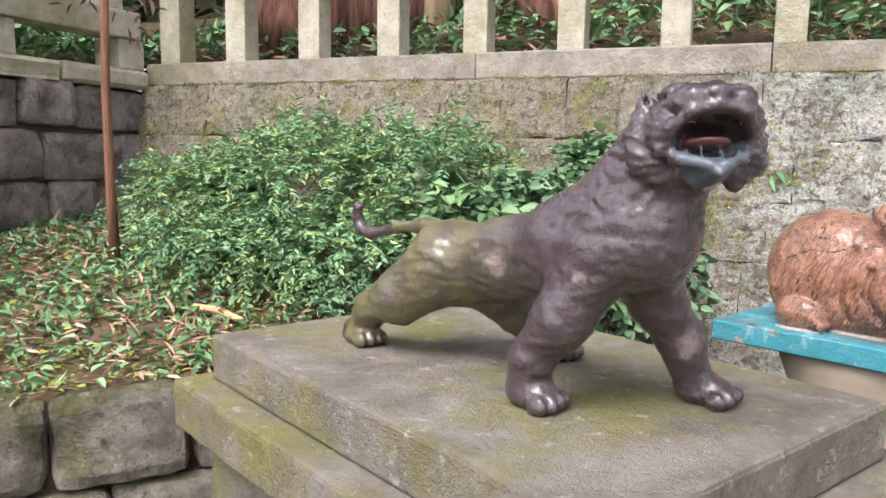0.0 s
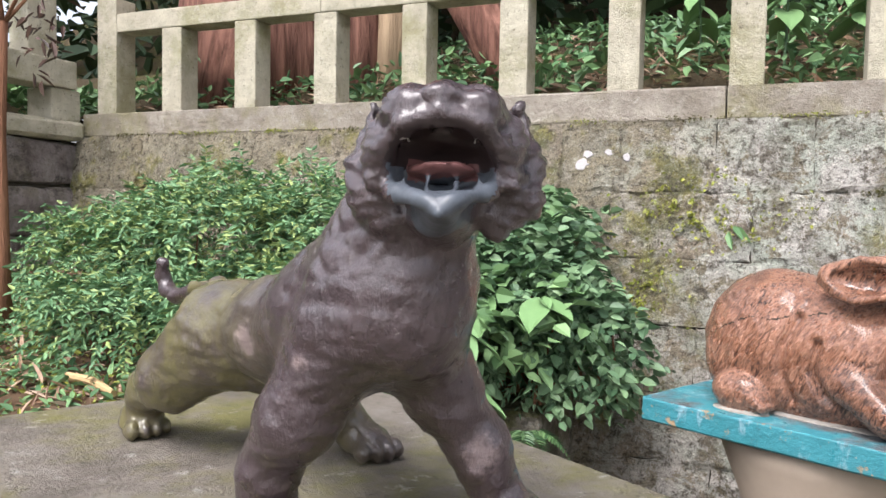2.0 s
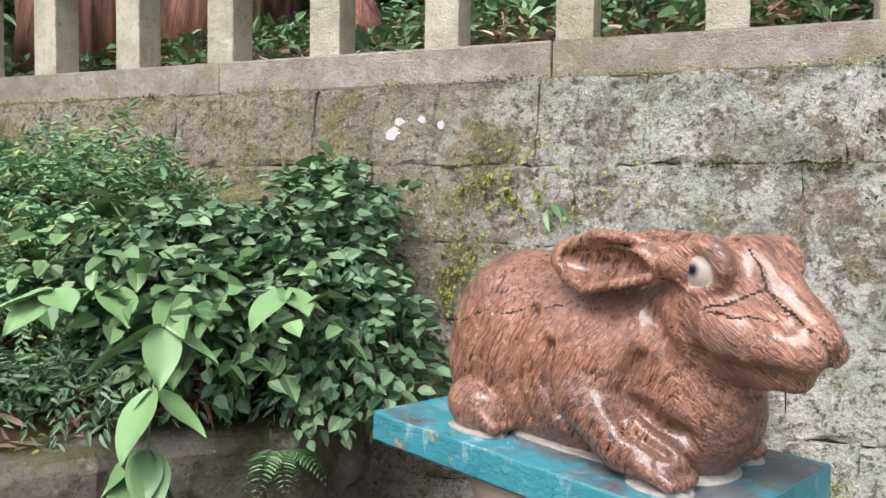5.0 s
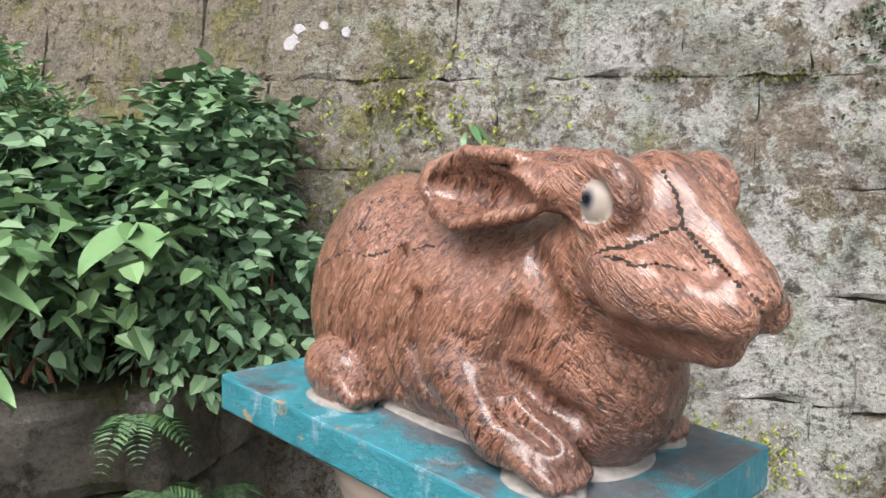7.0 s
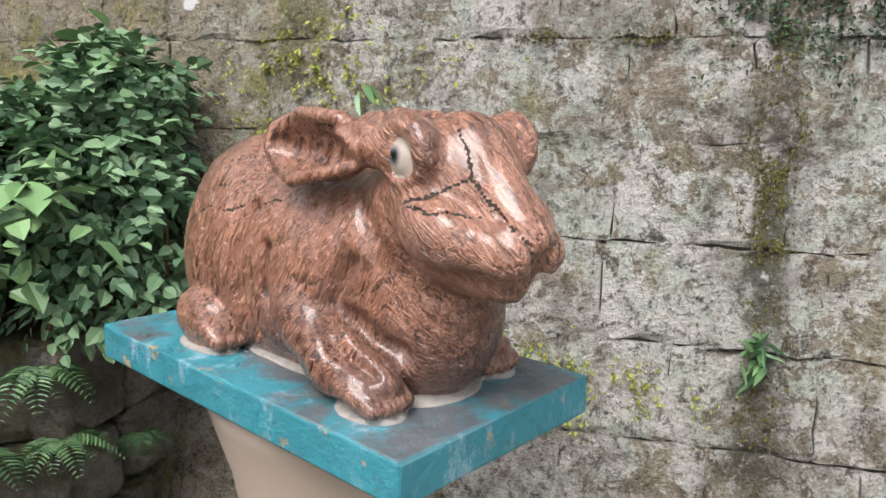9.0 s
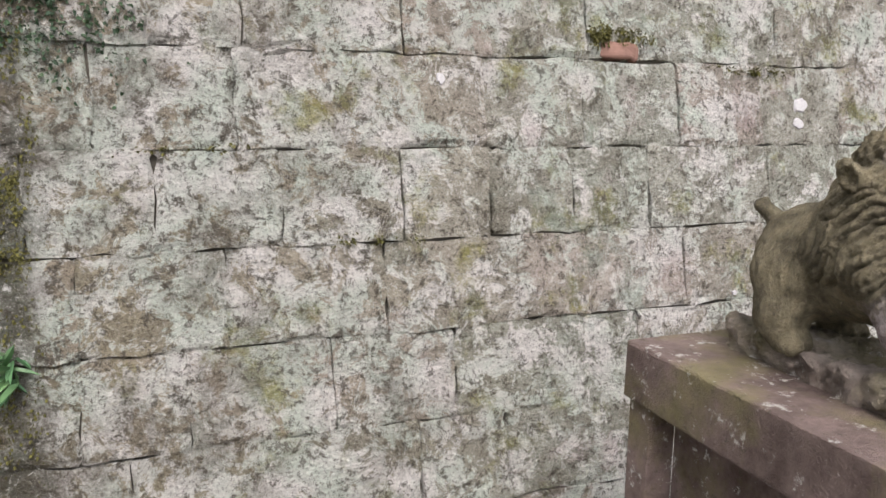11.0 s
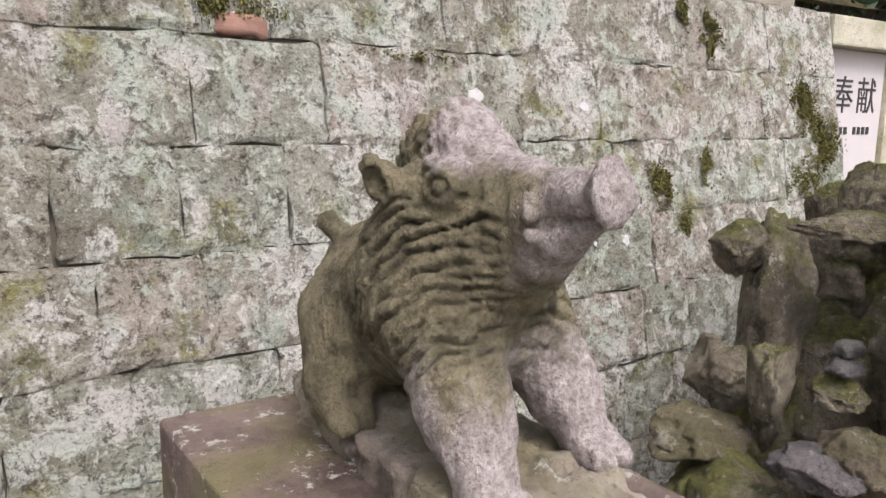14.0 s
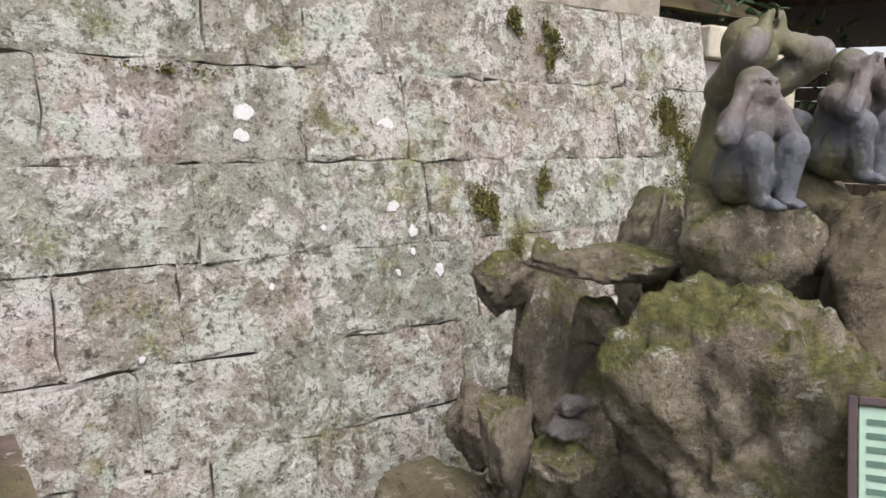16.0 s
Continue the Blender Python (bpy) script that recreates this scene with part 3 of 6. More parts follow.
def west_fence():
    t = thing("side_fence", pose(-3.5, 0, 0), "weathered grey stone beam with posts over the rubble wall", "fence")
    part("beam", box((-0.2, 1.0, 2.14), (-0.0, 3.78, 2.30), 0.012, 2), FENCE, t)
    for y in (1.3, 2.15, 3.10, 3.48):
        part("post", box((-0.18, y, 2.302), (-0.03, y + 0.19, 2.95), 0.01, 2), FENCE, t)
    for y in (1.4, 2.72, 3.62):
        part("block", box((-0.22, y, 1.955), (-0.02, y + 0.2, 2.138), 0.012, 2), FENCE, t)


west_fence()
for y0, y1 in ((1.0, 2.1), (2.11, 3.15), (3.16, 3.80)):
    tagged(part("ledge_slab", box((-4.1, y0, 1.842), (-3.47, y1, 1.952), 0.02, 2, 0.004), FENCE, None),
           "rough stone slab capping the rubble wall", "slab", "capping slabs", "structure")
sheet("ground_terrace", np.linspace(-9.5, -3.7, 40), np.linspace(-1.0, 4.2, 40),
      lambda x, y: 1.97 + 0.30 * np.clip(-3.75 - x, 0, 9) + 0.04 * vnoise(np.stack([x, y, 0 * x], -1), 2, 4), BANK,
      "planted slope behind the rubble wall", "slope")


def rough_block(w, h, d, seed, cuts=5, noise_amp=0.012, round_=0.035):
    """A roughly squared stone, front towards -y, its centre at the middle."""
    bm = bmesh.new()
    bmesh.ops.create_cube(bm, size=1)
    bmesh.ops.subdivide_edges(bm, edges=bm.edges[:], cuts=cuts, use_grid_fill=True)
    half = np.array((w, d, h)) / 2
    p = np.array([v.co for v in bm.verts]) * 2 * half
    inner = np.clip(p, -half + round_, half - round_)
    off = p - inner
    far = np.linalg.norm(off, axis=1, keepdims=True)
    p = inner + off / np.maximum(far, 1e-6) * np.minimum(far, round_)
    p = p + noise_amp * np.stack([vnoise(p + seed * 3.7 + i * 11.0, 7, i, 3) for i in range(3)], 1) * np.array((0.7, 1.3, 0.7))
    for v, q in zip(bm.verts, p):
        v.co = q
    return bm


# ---- plinths ----
def tiger_plinth():
    t = thing("tiger_plinth", pose(-0.449, 1.501, 0, 0, 0, -29.4), "stepped grey concrete plinth with mossy top under the tiger", "plinth")
    part("top_slab", box((-0.595, -0.395, 0.952), (0.595, 0.395, 1.06), 0.008, 2, 0.001), PLINTH, t)
    part("step_slab", box((-0.665, -0.465, 0.835), (0.665, 0.465, 0.950), 0.012, 2, 0.001), PLINTH, t)
    part("body", box((-0.60, -0.40, -0.02), (0.60, 0.40, 0.834), 0.01, 2), PLINTH, t)


def rabbit_plinth():
    t = thing("rabbit_plinth", pose(0.397, 2.79, 0, 0, 0, -26), "beige flared pedestal with a chipped teal-painted top slab", "plinth")
    part("top_slab", box((-0.43, -0.222, 0.866), (0.437, 0.232, 0.935), 0.005, 2, 0.0008), TEAL, t, "weathered teal paint, rust-coloured chips")
    cup = lathe([(0.22, -0.02), (0.2, 0.02), (0.15, 0.1), (0.135, 0.3), (0.145, 0.5), (0.175, 0.68), (0.215, 0.8), (0.235, 0.866)])
    for v in cup.verts:
        v.co.x *= 1.25
        v.co.y *= 0.85
    part("pedestal", cup, plain("beige_render", (0.46, 0.37, 0.29), 0.8, 0.3, 8), t, "smooth beige render", True)


def boar_plinth():
    t = thing("boar_plinth", pose(2.85, 2.565, 0), "stained brown granite plinth with an overhanging top slab", "plinth")
    part("top_slab", box((-0.25, -0.385, 0.765), (0.25, 0.385, 0.90), 0.006, 2, 0.0008), GRANITE, t)
    part("body", box((-0.17, -0.30, -0.02), (0.17, 0.30, 0.764), 0.01, 2), GRANITE, t)
    for sx in (-1, 1):
        for sy in (-1, 1):
            part("leg", box((sx * 0.205 - 0.035, sy * 0.335 - 0.04, -0.02), (sx * 0.205 + 0.035, sy * 0.335 + 0.04, 0.764), 0.006, 2), GRANITE, t)


tiger_plinth()
rabbit_plinth()
boar_plinth()


# ---- statues ----
def tiger():
    s = Sculpt((-0.56, -0.24, -0.01), (0.64, 0.20, 0.60), 0.0046)
    s.chain([(-0.13, -0.045, 0.205), (0.06, -0.05, 0.235), (0.24, -0.05, 0.275), (0.34, -0.05, 0.31)], [0.082, 0.074, 0.092, 0.095], 0.04)
    s.limb((0.35, -0.05, 0.33), (0.43, -0.058, 0.44), 0.088, 0.064, 0.04)
    s.limb((0.26, -0.05, 0.335), (0.37, -0.055, 0.44), 0.05, 0.05, 0.04)
    s.blob((0.395, -0.062, 0.31), (0.065, 0.075, 0.085), k=0.035)
    # front legs
    s.chain([(0.330, -0.100, 0.275), (0.275, -0.138, 0.165), (0.220, -0.150, 0.085), (0.205, -0.148, 0.035)], [0.066, 0.046, 0.036, 0.035], 0.03)
    s.chain([(0.340, -0.010, 0.265), (0.342, 0.035, 0.185), (0.366, 0.078, 0.11), (0.375, 0.108, 0.035)], [0.066, 0.045, 0.036, 0.034], 0.03)
    # hind legs
    s.chain([(-0.10, -0.085, 0.205), (-0.19, -0.135, 0.13), (-0.290, -0.145, 0.085), (-0.335, -0.145, 0.03)], [0.086, 0.055, 0.034, 0.032], 0.035)
    s.chain([(-0.06, -0.005, 0.18), (-0.03, 0.065, 0.10), (-0.005, 0.105, 0.05)], [0.078, 0.045, 0.034], 0.03)
    for x, y in ((0.222, -0.148), (0.390, 0.118), (-0.328, -0.146), (0.015, 0.122)):
        s.blob((x, y, 0.026), (0.054, 0.040, 0.03), k=0.015)
        for i in range(4):
            s.blob((x + 0.05 - 0.006 * abs(i - 1.5), y - 0.031 + i * 0.0207, 0.018), (0.021, 0.0115, 0.018), k=0.005)
    # tail
    s.chain([(-0.13, -0.042, 0.262), (-0.22, -0.042, 0.272), (-0.33, -0.046, 0.262), (-0.43, -0.05, 0.236), (-0.468, -0.054, 0.245), (-0.482, -0.06, 0.275), (-0.470, -0.064, 0.302)],
            [0.03, 0.018, 0.0145, 0.013, 0.013, 0.0125, 0.0115], 0.012)
    # head, turned to its right and lifted
    H = np.array((0.472, -0.070, 0.460))
    turn = np.array(Euler((0, radians(-9), radians(-40))).to_matrix())
    P = lambda x, y, z: H + turn @ np.array((x, y, z))
    e = (0, -9, -40)
    s.blob(P(-0.022, 0, 0.006), (0.072, 0.072, 0.066), e, 0.02)
    # muzzle with two puffs, nose, brows over narrow eyes
    s.limb(P(-0.01, 0, 0.062), P(0.078, 0, 0.056), 0.026, 0.016, 0.014)
    s.limb(P(0.0, 0, -0.040), P(0.072, 0, -0.046), 0.038, 0.020, 0.014)
    for side in (-1, 1):
        s.blob(P(0.056, side * 0.030, 0.046), (0.040, 0.032, 0.024), e, 0.008)
        s.blob(P(0.020, side * 0.058, 0.012), (0.040, 0.026, 0.044), e, 0.012)
        s.blob(P(0.012, side * 0.040, 0.070), (0.032, 0.024, 0.012), (side * -14, -9, -40), 0.006)
        s.limb(P(0.036, side * 0.022, 0.066), P(0.022, side * 0.056, 0.052), 0.006, 0.005, 0.004, True)
        s.blob(P(0.030, side * 0.040, 0.057), (0.010, 0.011, 0.007), e, 0.002)
        # broad whisker ruff from the ear down round the jaw, in two lobes
        s.chain([P(-0.030, side * 0.070, 0.050), P(-0.022, side * 0.080, 0.012), P(-0.012, side * 0.077, -0.026), P(-0.004, side * 0.056, -0.050)], [0.018, 0.025, 0.026, 0.020], 0.010)
        s.chain([P(-0.004, side * 0.074, 0.010), P(0.006, side * 0.070, -0.024), P(0.006, side * 0.048, -0.046)], [0.010, 0.015, 0.013], 0.005)
        s.limb(P(-0.026, side * 0.070, 0.050), P(-0.018, side * 0.080, 0.074), 0.015, 0.005, 0.008)
        s.limb(P(-0.016, side * 0.074, 0.062), P(-0.008, side * 0.077, 0.054), 0.005, 0.004, 0.003, True)
    s.blob(P(0.092, 0, 0.054), (0.012, 0.020, 0.010), e, 0.004)
    # the open mouth: a wide hollow, then lips, tongue and teeth
    s.blob(P(0.080, 0, -0.006), (0.070, 0.056, 0.030), e, 0.005, True)
    s.blob(P(0.085, 0, -0.020), (0.062, 0.044, 0.024), e, 0.005, True)
    for side in (-1, 1):
        s.chain([P(0.096, 0, 0.036), P(0.086, side * 0.034, 0.027), P(0.060, side * 0.056, 0.008), P(0.034, side * 0.064, -0.012)], [0.008, 0.010, 0.010, 0.010], 0.007)
        s.chain([P(0.032, side * 0.064, -0.016), P(0.056, side * 0.044, -0.034), P(0.088, side * 0.010, -0.048)], [0.011, 0.009, 0.007], 0.007)
        s.limb(P(0.040, side * 0.062, -0.012), P(0.044, side * 0.070, -0.022), 0.012, 0.008, 0.006)
        s.limb(P(0.080, side * 0.031, 0.026), P(0.083, side * 0.030, 0.006), 0.0055, 0.0020, 0.003)
        s.limb(P(0.060, side * 0.036, -0.038), P(0.064, side * 0.036, -0.018), 0.0050, 0.0022, 0.003)
        s.limb(P(0.070, side * 0.014, -0.042), P(0.052, side * 0.014, -0.020), 0.0042, 0.0034, 0.003)
    s.limb(P(0.066, 0, -0.046), P(0.096, 0, -0.060), 0.014, 0.005, 0.008)
    s.blob(P(0.030, 0, -0.008), (0.042, 0.036, 0.008), e, 0.003)
    for i in range(6):
        s.blob(P(0.093 - 0.0010 * (i - 2.5) ** 2, -0.0175 + 0.007 * i, 0.024), (0.004, 0.0036, 0.006), e, 0.002)
    v, f = s.skin()
    n = vertex_normals(v, f)
    rel = (v - H) @ turn
    ruff = np.clip((np.abs(rel[:, 1]) - 0.045) / 0.02, 0, 1) * (np.abs(rel[:, 0]) < 0.09) * (np.abs(rel[:, 2]) < 0.11)
    round_face = np.arctan2(rel[:, 2], np.abs(rel[:, 1]))
    locks = np.sin(round_face * 30 + rel[:, 0] * 150 + 4 * vnoise(v, 24, 2))
    fur = vnoise(v * np.array((0.5, 1, 1.4)), 38, 4, 3)
    v = v + n * (0.0030 * fur + 0.0018 * ruff * locks + 0.0014 * np.clip((rel[:, 2] - 0.035) / 0.02, 0, 1) * (np.abs(rel[:, 0]) < 0.09) * np.sin(rel[:, 0] * 420 + 2 * vnoise(v, 30, 6, 1)) + 0.0018 * vnoise(v, 11, 8, 2))[:, None]
    c = v[f].mean(1)
    rc = (c - H) @ turn
    q = (rc - np.array((0.075, 0, -0.016))) / np.array((0.074, 0.056, 0.052))
    mouth = ((q ** 2).sum(1) < 1.0) & (np.abs(rc[:, 1]) < 0.056) & (rc[:, 2] < 0.028)
    slots = np.where(mouth, np.where(rc[:, 2] > -0.006, 1, 2), 0)
    slots[(rc[:, 0] > 0.03) & (rc[:, 2] < -0.030) & (np.abs(rc[:, 1]) < 0.044) & (rc[:, 0] < 0.15) & (rc[:, 2] > -0.095)] = 2
    tongue = mouth & (rc[:, 2] < 0.004) & (rc[:, 2] > -0.016) & (rc[:, 0] < 0.074) & (np.abs(rc[:, 1]) < 0.036)
    slots[tongue] = 3
    fang = (np.abs(np.abs(rc[:, 1]) - 0.0305) < 0.007) & (rc[:, 0] > 0.074) & (rc[:, 2] < 0.014) & (rc[:, 2] > 0.0)
    slots[fang] = 4
    mats = [TIGER, plain("dark_mouth", (0.035, 0.022, 0.022), 0.6), plain("blue_grey_mouth_paint", (0.13, 0.15, 0.18), 0.4, 0.85, 45), plain("faded_red_tongue", (0.20, 0.085, 0.08), 0.5), plain("worn_ivory_paint", (0.55, 0.52, 0.48), 0.5)]
    statue("tiger_statue", v, f, mats, pose(-0.449, 1.501, 1.0595, 0, 0, -29.4),
           "dark brown roaring tiger statue, mossy hindquarters and worn paint", slots)


def rabbit():
    s = Sculpt((-0.40, -0.26, -0.01), (0.62, 0.24, 0.48), 0.0046)
    # body: broad haunches, ribs, chest down to the slab
    s.blob((-0.118, -0.005, 0.185), (0.222, 0.142, 0.210), k=0.04)
    s.blob((0.09, -0.005, 0.180), (0.20, 0.140, 0.180), k=0.06)
    s.blob((0.02, -0.005, 0.075), (0.29, 0.120, 0.095), k=0.04)
    s.blob((0.262, 0.005, 0.138), (0.140, 0.116, 0.158), k=0.04)
    for side in (-1, 1):
        y = -0.002 + side * 0.105
        s.blob((-0.170, y - side * 0.022, 0.145), (0.132, 0.056, 0.140), (0, 10, 0), 0.016)
        # hind foot: a short round stub with three toes
        s.blob((-0.170, y + side * 0.026, 0.050), (0.082, 0.046, 0.060), (0, 8, 0), 0.006)
        for i in range(3):
            s.limb((-0.135, y + side * 0.030 - 0.024 + 0.024 * i, 0.050), (-0.094, y + side * 0.030 - 0.022 + 0.022 * i, 0.022), 0.017, 0.014, 0.006)
        # shoulder and front leg, stretched forward
        s.blob((0.125, y - side * 0.005, 0.165), (0.105, 0.052, 0.120), (0, -28, 0), 0.018)
        s.limb((0.110, y + side * 0.012, 0.120), (0.215, y + side * 0.028, 0.062), 0.058, 0.050, 0.022)
        s.limb((0.215, y + side * 0.028, 0.062), (0.300, y + side * 0.026, 0.040), 0.050, 0.038, 0.02)
        for i in range(4):
            q = -0.036 + 0.024 * i
            s.limb((0.265, y + side * 0.026 + q, 0.046), (0.336 - 0.007 * abs(i - 1.5), y + side * 0.026 + q * 0.9, 0.020), 0.018, 0.0145, 0.005)
    # neck and head, turned a little to its right
    s.limb((0.22, -0.010, 0.245), (0.345, -0.030, 0.315), 0.112, 0.092, 0.04)
    H = np.array((0.372, -0.036, 0.335))
    turn = np.array(Euler((0, 0, radians(-13))).to_matrix())
    P = lambda x, y, z: H + turn @ np.array((x, y, z))
    s.blob(P(-0.010, 0, 0.0), (0.105, 0.096, 0.098), (0, 0, -13), 0.025)
    s.limb(P(0.010, 0, 0.045), P(0.135, 0, -0.045), 0.064, 0.040, 0.025)
    s.limb(P(0.040, 0, 0.070), P(0.148, 0, -0.030), 0.026, 0.020, 0.03)
    s.limb(P(0.000, 0, -0.095), P(0.112, 0, -0.112), 0.060, 0.032, 0.015)
    for side in (-1, 1):
        s.blob(P(0.040, side * 0.074, -0.045), (0.072, 0.040, 0.050), (0, 18, -13), 0.018)
        s.limb(P(0.060, side * 0.064, -0.050), P(0.135, side * 0.030, -0.070), 0.040, 0.034, 0.016)
        s.blob(P(0.142, side * 0.026, -0.068), (0.040, 0.029, 0.034), (0, 0, -13), 0.008)
        s.limb(P(0.178, side * 0.012, -0.046), P(0.170, side * 0.024, -0.052), 0.0045, 0.003, 0.003, True)
    s.blob(P(0.168, 0, -0.046), (0.019, 0.026, 0.018), (0, 0, -13), 0.008)
    # mouth: cleft under the nose and a slit that runs back on both sides
    s.limb(P(0.186, 0, -0.062), P(0.176, 0, -0.098), 0.005, 0.005, 0.004, True)
    for side in (-1, 1):
        s.limb(P(0.178, 0, -0.103), P(0.125, side * 0.056, -0.101), 0.009, 0.010, 0.004, True)
        s.limb(P(0.125, side * 0.056, -0.101), P(0.055, side * 0.092, -0.106), 0.011, 0.012, 0.005, True)
        s.limb(P(0.060, side * 0.098, -0.104), P(-0.045, side * 0.108, -0.128), 0.016, 0.020, 0.016, True)
        s.limb(P(-0.045, side * 0.108, -0.128), P(-0.112, side * 0.108, -0.030), 0.020, 0.016, 0.018, True)
        # eye: socket, heavy upper lid, lower lid
        c = P(-0.008, side * 0.084, 0.050)
        s.blob(P(-0.008, side * 0.070, 0.052), (0.058, 0.026, 0.054), (0, 0, -13 + side * 8), 0.014)
        s.blob(P(-0.008, side * 0.108, 0.048), (0.040, 0.022, 0.040), (0, 0, -13), 0.005, True)
        lid = [P(-0.008 + 0.046 * math.cos(a), side * (0.092 - 0.004 * math.cos(a)), 0.050 + 0.046 * math.sin(a)) for a in [radians(v) for v in range(-25, 200, 25)]]
        s.chain(lid, [0.012, 0.015, 0.017, 0.018, 0.017, 0.015, 0.013, 0.011, 0.009], 0.006)
        low = [P(-0.008 + 0.040 * math.cos(a), side * 0.093, 0.048 + 0.038 * math.sin(a)) for a in [radians(v) for v in range(200, 340, 25)]]
        s.chain(low, [0.007, 0.008, 0.009, 0.009, 0.008, 0.007], 0.005)
        # ear laid back: a thick shell with rolled rims, open to the side
        y = lambda d: -0.030 + side * d
        s.limb((0.330, y(0.075), 0.392), (0.235, y(0.085), 0.398), 0.030, 0.036, 0.018)
        s.blob((0.140, y(0.084), 0.388), (0.118, 0.036, 0.056), (side * 22, 3, side * -4), 0.010)
        s.blob((0.155, y(0.118), 0.386), (0.104, 0.040, 0.036), (side * 22, 3, side * -4), 0.004, True)
        s.chain([(0.300, y(0.095), 0.408), (0.220, y(0.104), 0.434), (0.130, y(0.104), 0.438), (0.055, y(0.096), 0.412), (0.028, y(0.088), 0.378)], [0.013, 0.012, 0.011, 0.010, 0.009], 0.005)
        s.chain([(0.028, y(0.088), 0.378), (0.075, y(0.108), 0.350), (0.130, y(0.122), 0.338), (0.200, y(0.118), 0.352), (0.250, y(0.102), 0.366)], [0.009, 0.011, 0.012, 0.011, 0.010], 0.005)
    # bedding mortar, spread under the feet and the chest
    for side in (-1, 1):
        y = -0.002 + side * 0.135
        for c, r in (((-0.165, y, 0.001), (0.086, 0.043, 0.007)), ((0.05, y - side * 0.045, 0.001), (0.17, 0.022, 0.006)), ((0.285, y - side * 0.004, 0.001), (0.068, 0.049, 0.007))):
            s.blob(c, r, k=0.006)
    s.blob((0.27, 0, 0.001), (0.092, 0.11, 0.007), k=0.006)
    eyes = [P(-0.008, side * 0.082, 0.049) for side in (-1, 1)]
    for e in eyes:
        s.blob(e, (0.0345, 0.0225, 0.034), (0, 0, -13), 0.001)
    # cracks in the glaze
    cracks = ([P(0.050, -0.040, 0.092), P(0.078, -0.046, 0.062), P(0.088, -0.052, 0.030), P(0.128, -0.040, -0.010), P(0.170, -0.020, -0.048), P(0.178, -0.010, -0.080)],
                 [P(0.088, -0.056, 0.030), P(0.050, -0.092, 0.000), P(0.010, -0.108, -0.010)], [P(0.128, -0.046, -0.010), P(0.075, -0.088, -0.020), P(0.030, -0.110, -0.015)],
                 [(-0.245, -0.135, 0.225), (-0.15, -0.150, 0.275), (-0.10, -0.152, 0.270), (-0.02, -0.135, 0.285), (0.05, -0.125, 0.305)])
    for path in cracks:
        for a, b in zip(path, path[1:]):
            s.limb(a, b, 0.0042, 0.0042, 0.002, True)
    v, f = s.skin()
    n = vertex_normals(v, f)
    far = np.min([np.linalg.norm(v - np.array(e), axis=1) for e in eyes], axis=0)
    keep = np.clip((far - 0.034) / 0.01, 0, 1) * np.clip((v[:, 2] - 0.012) / 0.01, 0, 1)
    # folds pressed into the flanks: along the haunch, behind the shoulder, above the leg
    for run, depth, wide in (([(-0.02, 0.275), (-0.055, 0.200), (-0.060, 0.120), (-0.035, 0.050)], 0.016, 0.014),
                             ([(0.035, 0.215), (0.020, 0.140), (0.050, 0.080), (0.12, 0.045)], 0.020, 0.013),
                             ([(0.225, 0.215), (0.205, 0.150), (0.250, 0.105), (0.31, 0.085)], 0.024, 0.018)):
        near = np.full(len(v), 9.0)
        for a, b in zip(run, run[1:]):
            a, ab, q = np.array(a), np.array(b) - np.array(a), v[:, (0, 2)]
            s1 = np.clip(((q - a) @ ab) / (ab @ ab), 0, 1)
            near = np.minimum(near, np.linalg.norm(q - a - s1[:, None] * ab, axis=1))
        v = v - n * (depth * np.exp(-(near / wide) ** 2) * np.clip((np.abs(n[:, 1]) - 0.2) / 0.3, 0, 1))[:, None]
    warp = v + 0.02 * np.stack([vnoise(v, 7, i, 2) for i in range(3)], 1)
    comb = vnoise(warp @ np.array(((0.91, 0, 0.12), (0, 1, 0), (0.41, 0, 0.27))), 48, 3, 2)
    v = v + n * (keep * (0.0016 * comb + 0.0018 * vnoise(v, 15, 6, 2)))[:, None]
    c = v[f].mean(1)
    slots = np.zeros(len(f), int)
    for e, side in zip(eyes, (-1, 1)):
        q = ((c - np.array(e)) @ turn) / np.array((0.0365, 0.0245, 0.036))
        slots[((q ** 2).sum(1) < 1.08) & (side * (((c - np.array(e)) @ turn)[:, 1]) > 0.004)] = 1
    slots[(c[:, 2] < 0.009) & (slots == 0)] = 2
    fn = np.cross(v[f[:, 2]] - v[f[:, 0]], v[f[:, 3]] - v[f[:, 1]])
    fn /= np.linalg.norm(fn, axis=1, keepdims=True) + 1e-12
    shake = c + 0.005 * np.stack([vnoise(c, 28, 40 + i, 2) for i in range(3)], 1)
    for path in cracks:
        for a, b in zip(path, path[1:]):
            a, ab = np.array(a), np.array(b) - np.array(a)
            d = shake - a - np.clip(((shake - a) @ ab) / (ab @ ab), 0, 1)[:, None] * ab
            flat = d - fn * (d * fn).sum(1)[:, None]
            slots[(np.linalg.norm(flat, axis=1) < 0.0024) & (np.linalg.norm(d, axis=1) < 0.045) & (slots == 0)] = 3
    k = Nodes("glazed_eye", 0.12)
    obj = k.t.nodes.new("ShaderNodeTexCoord").outputs["Object"]
    col = k.mix(k.noise(30, 3), (0.33, 0.27, 0.22), (0.46, 0.39, 0.33))
    for e, side in zip(eyes, (-1, 1)):
        iris = tuple(e + turn @ np.array((-0.006, side * 0.0215, 0.002)))
        col = k.mix(spot(k, obj, iris, 0.0175, 0.05), col, (0.085, 0.085, 0.095))
        col = k.mix(spot(k, obj, iris, 0.0095, 0.05), col, (0.010, 0.010, 0.014))
    k.paint(col)
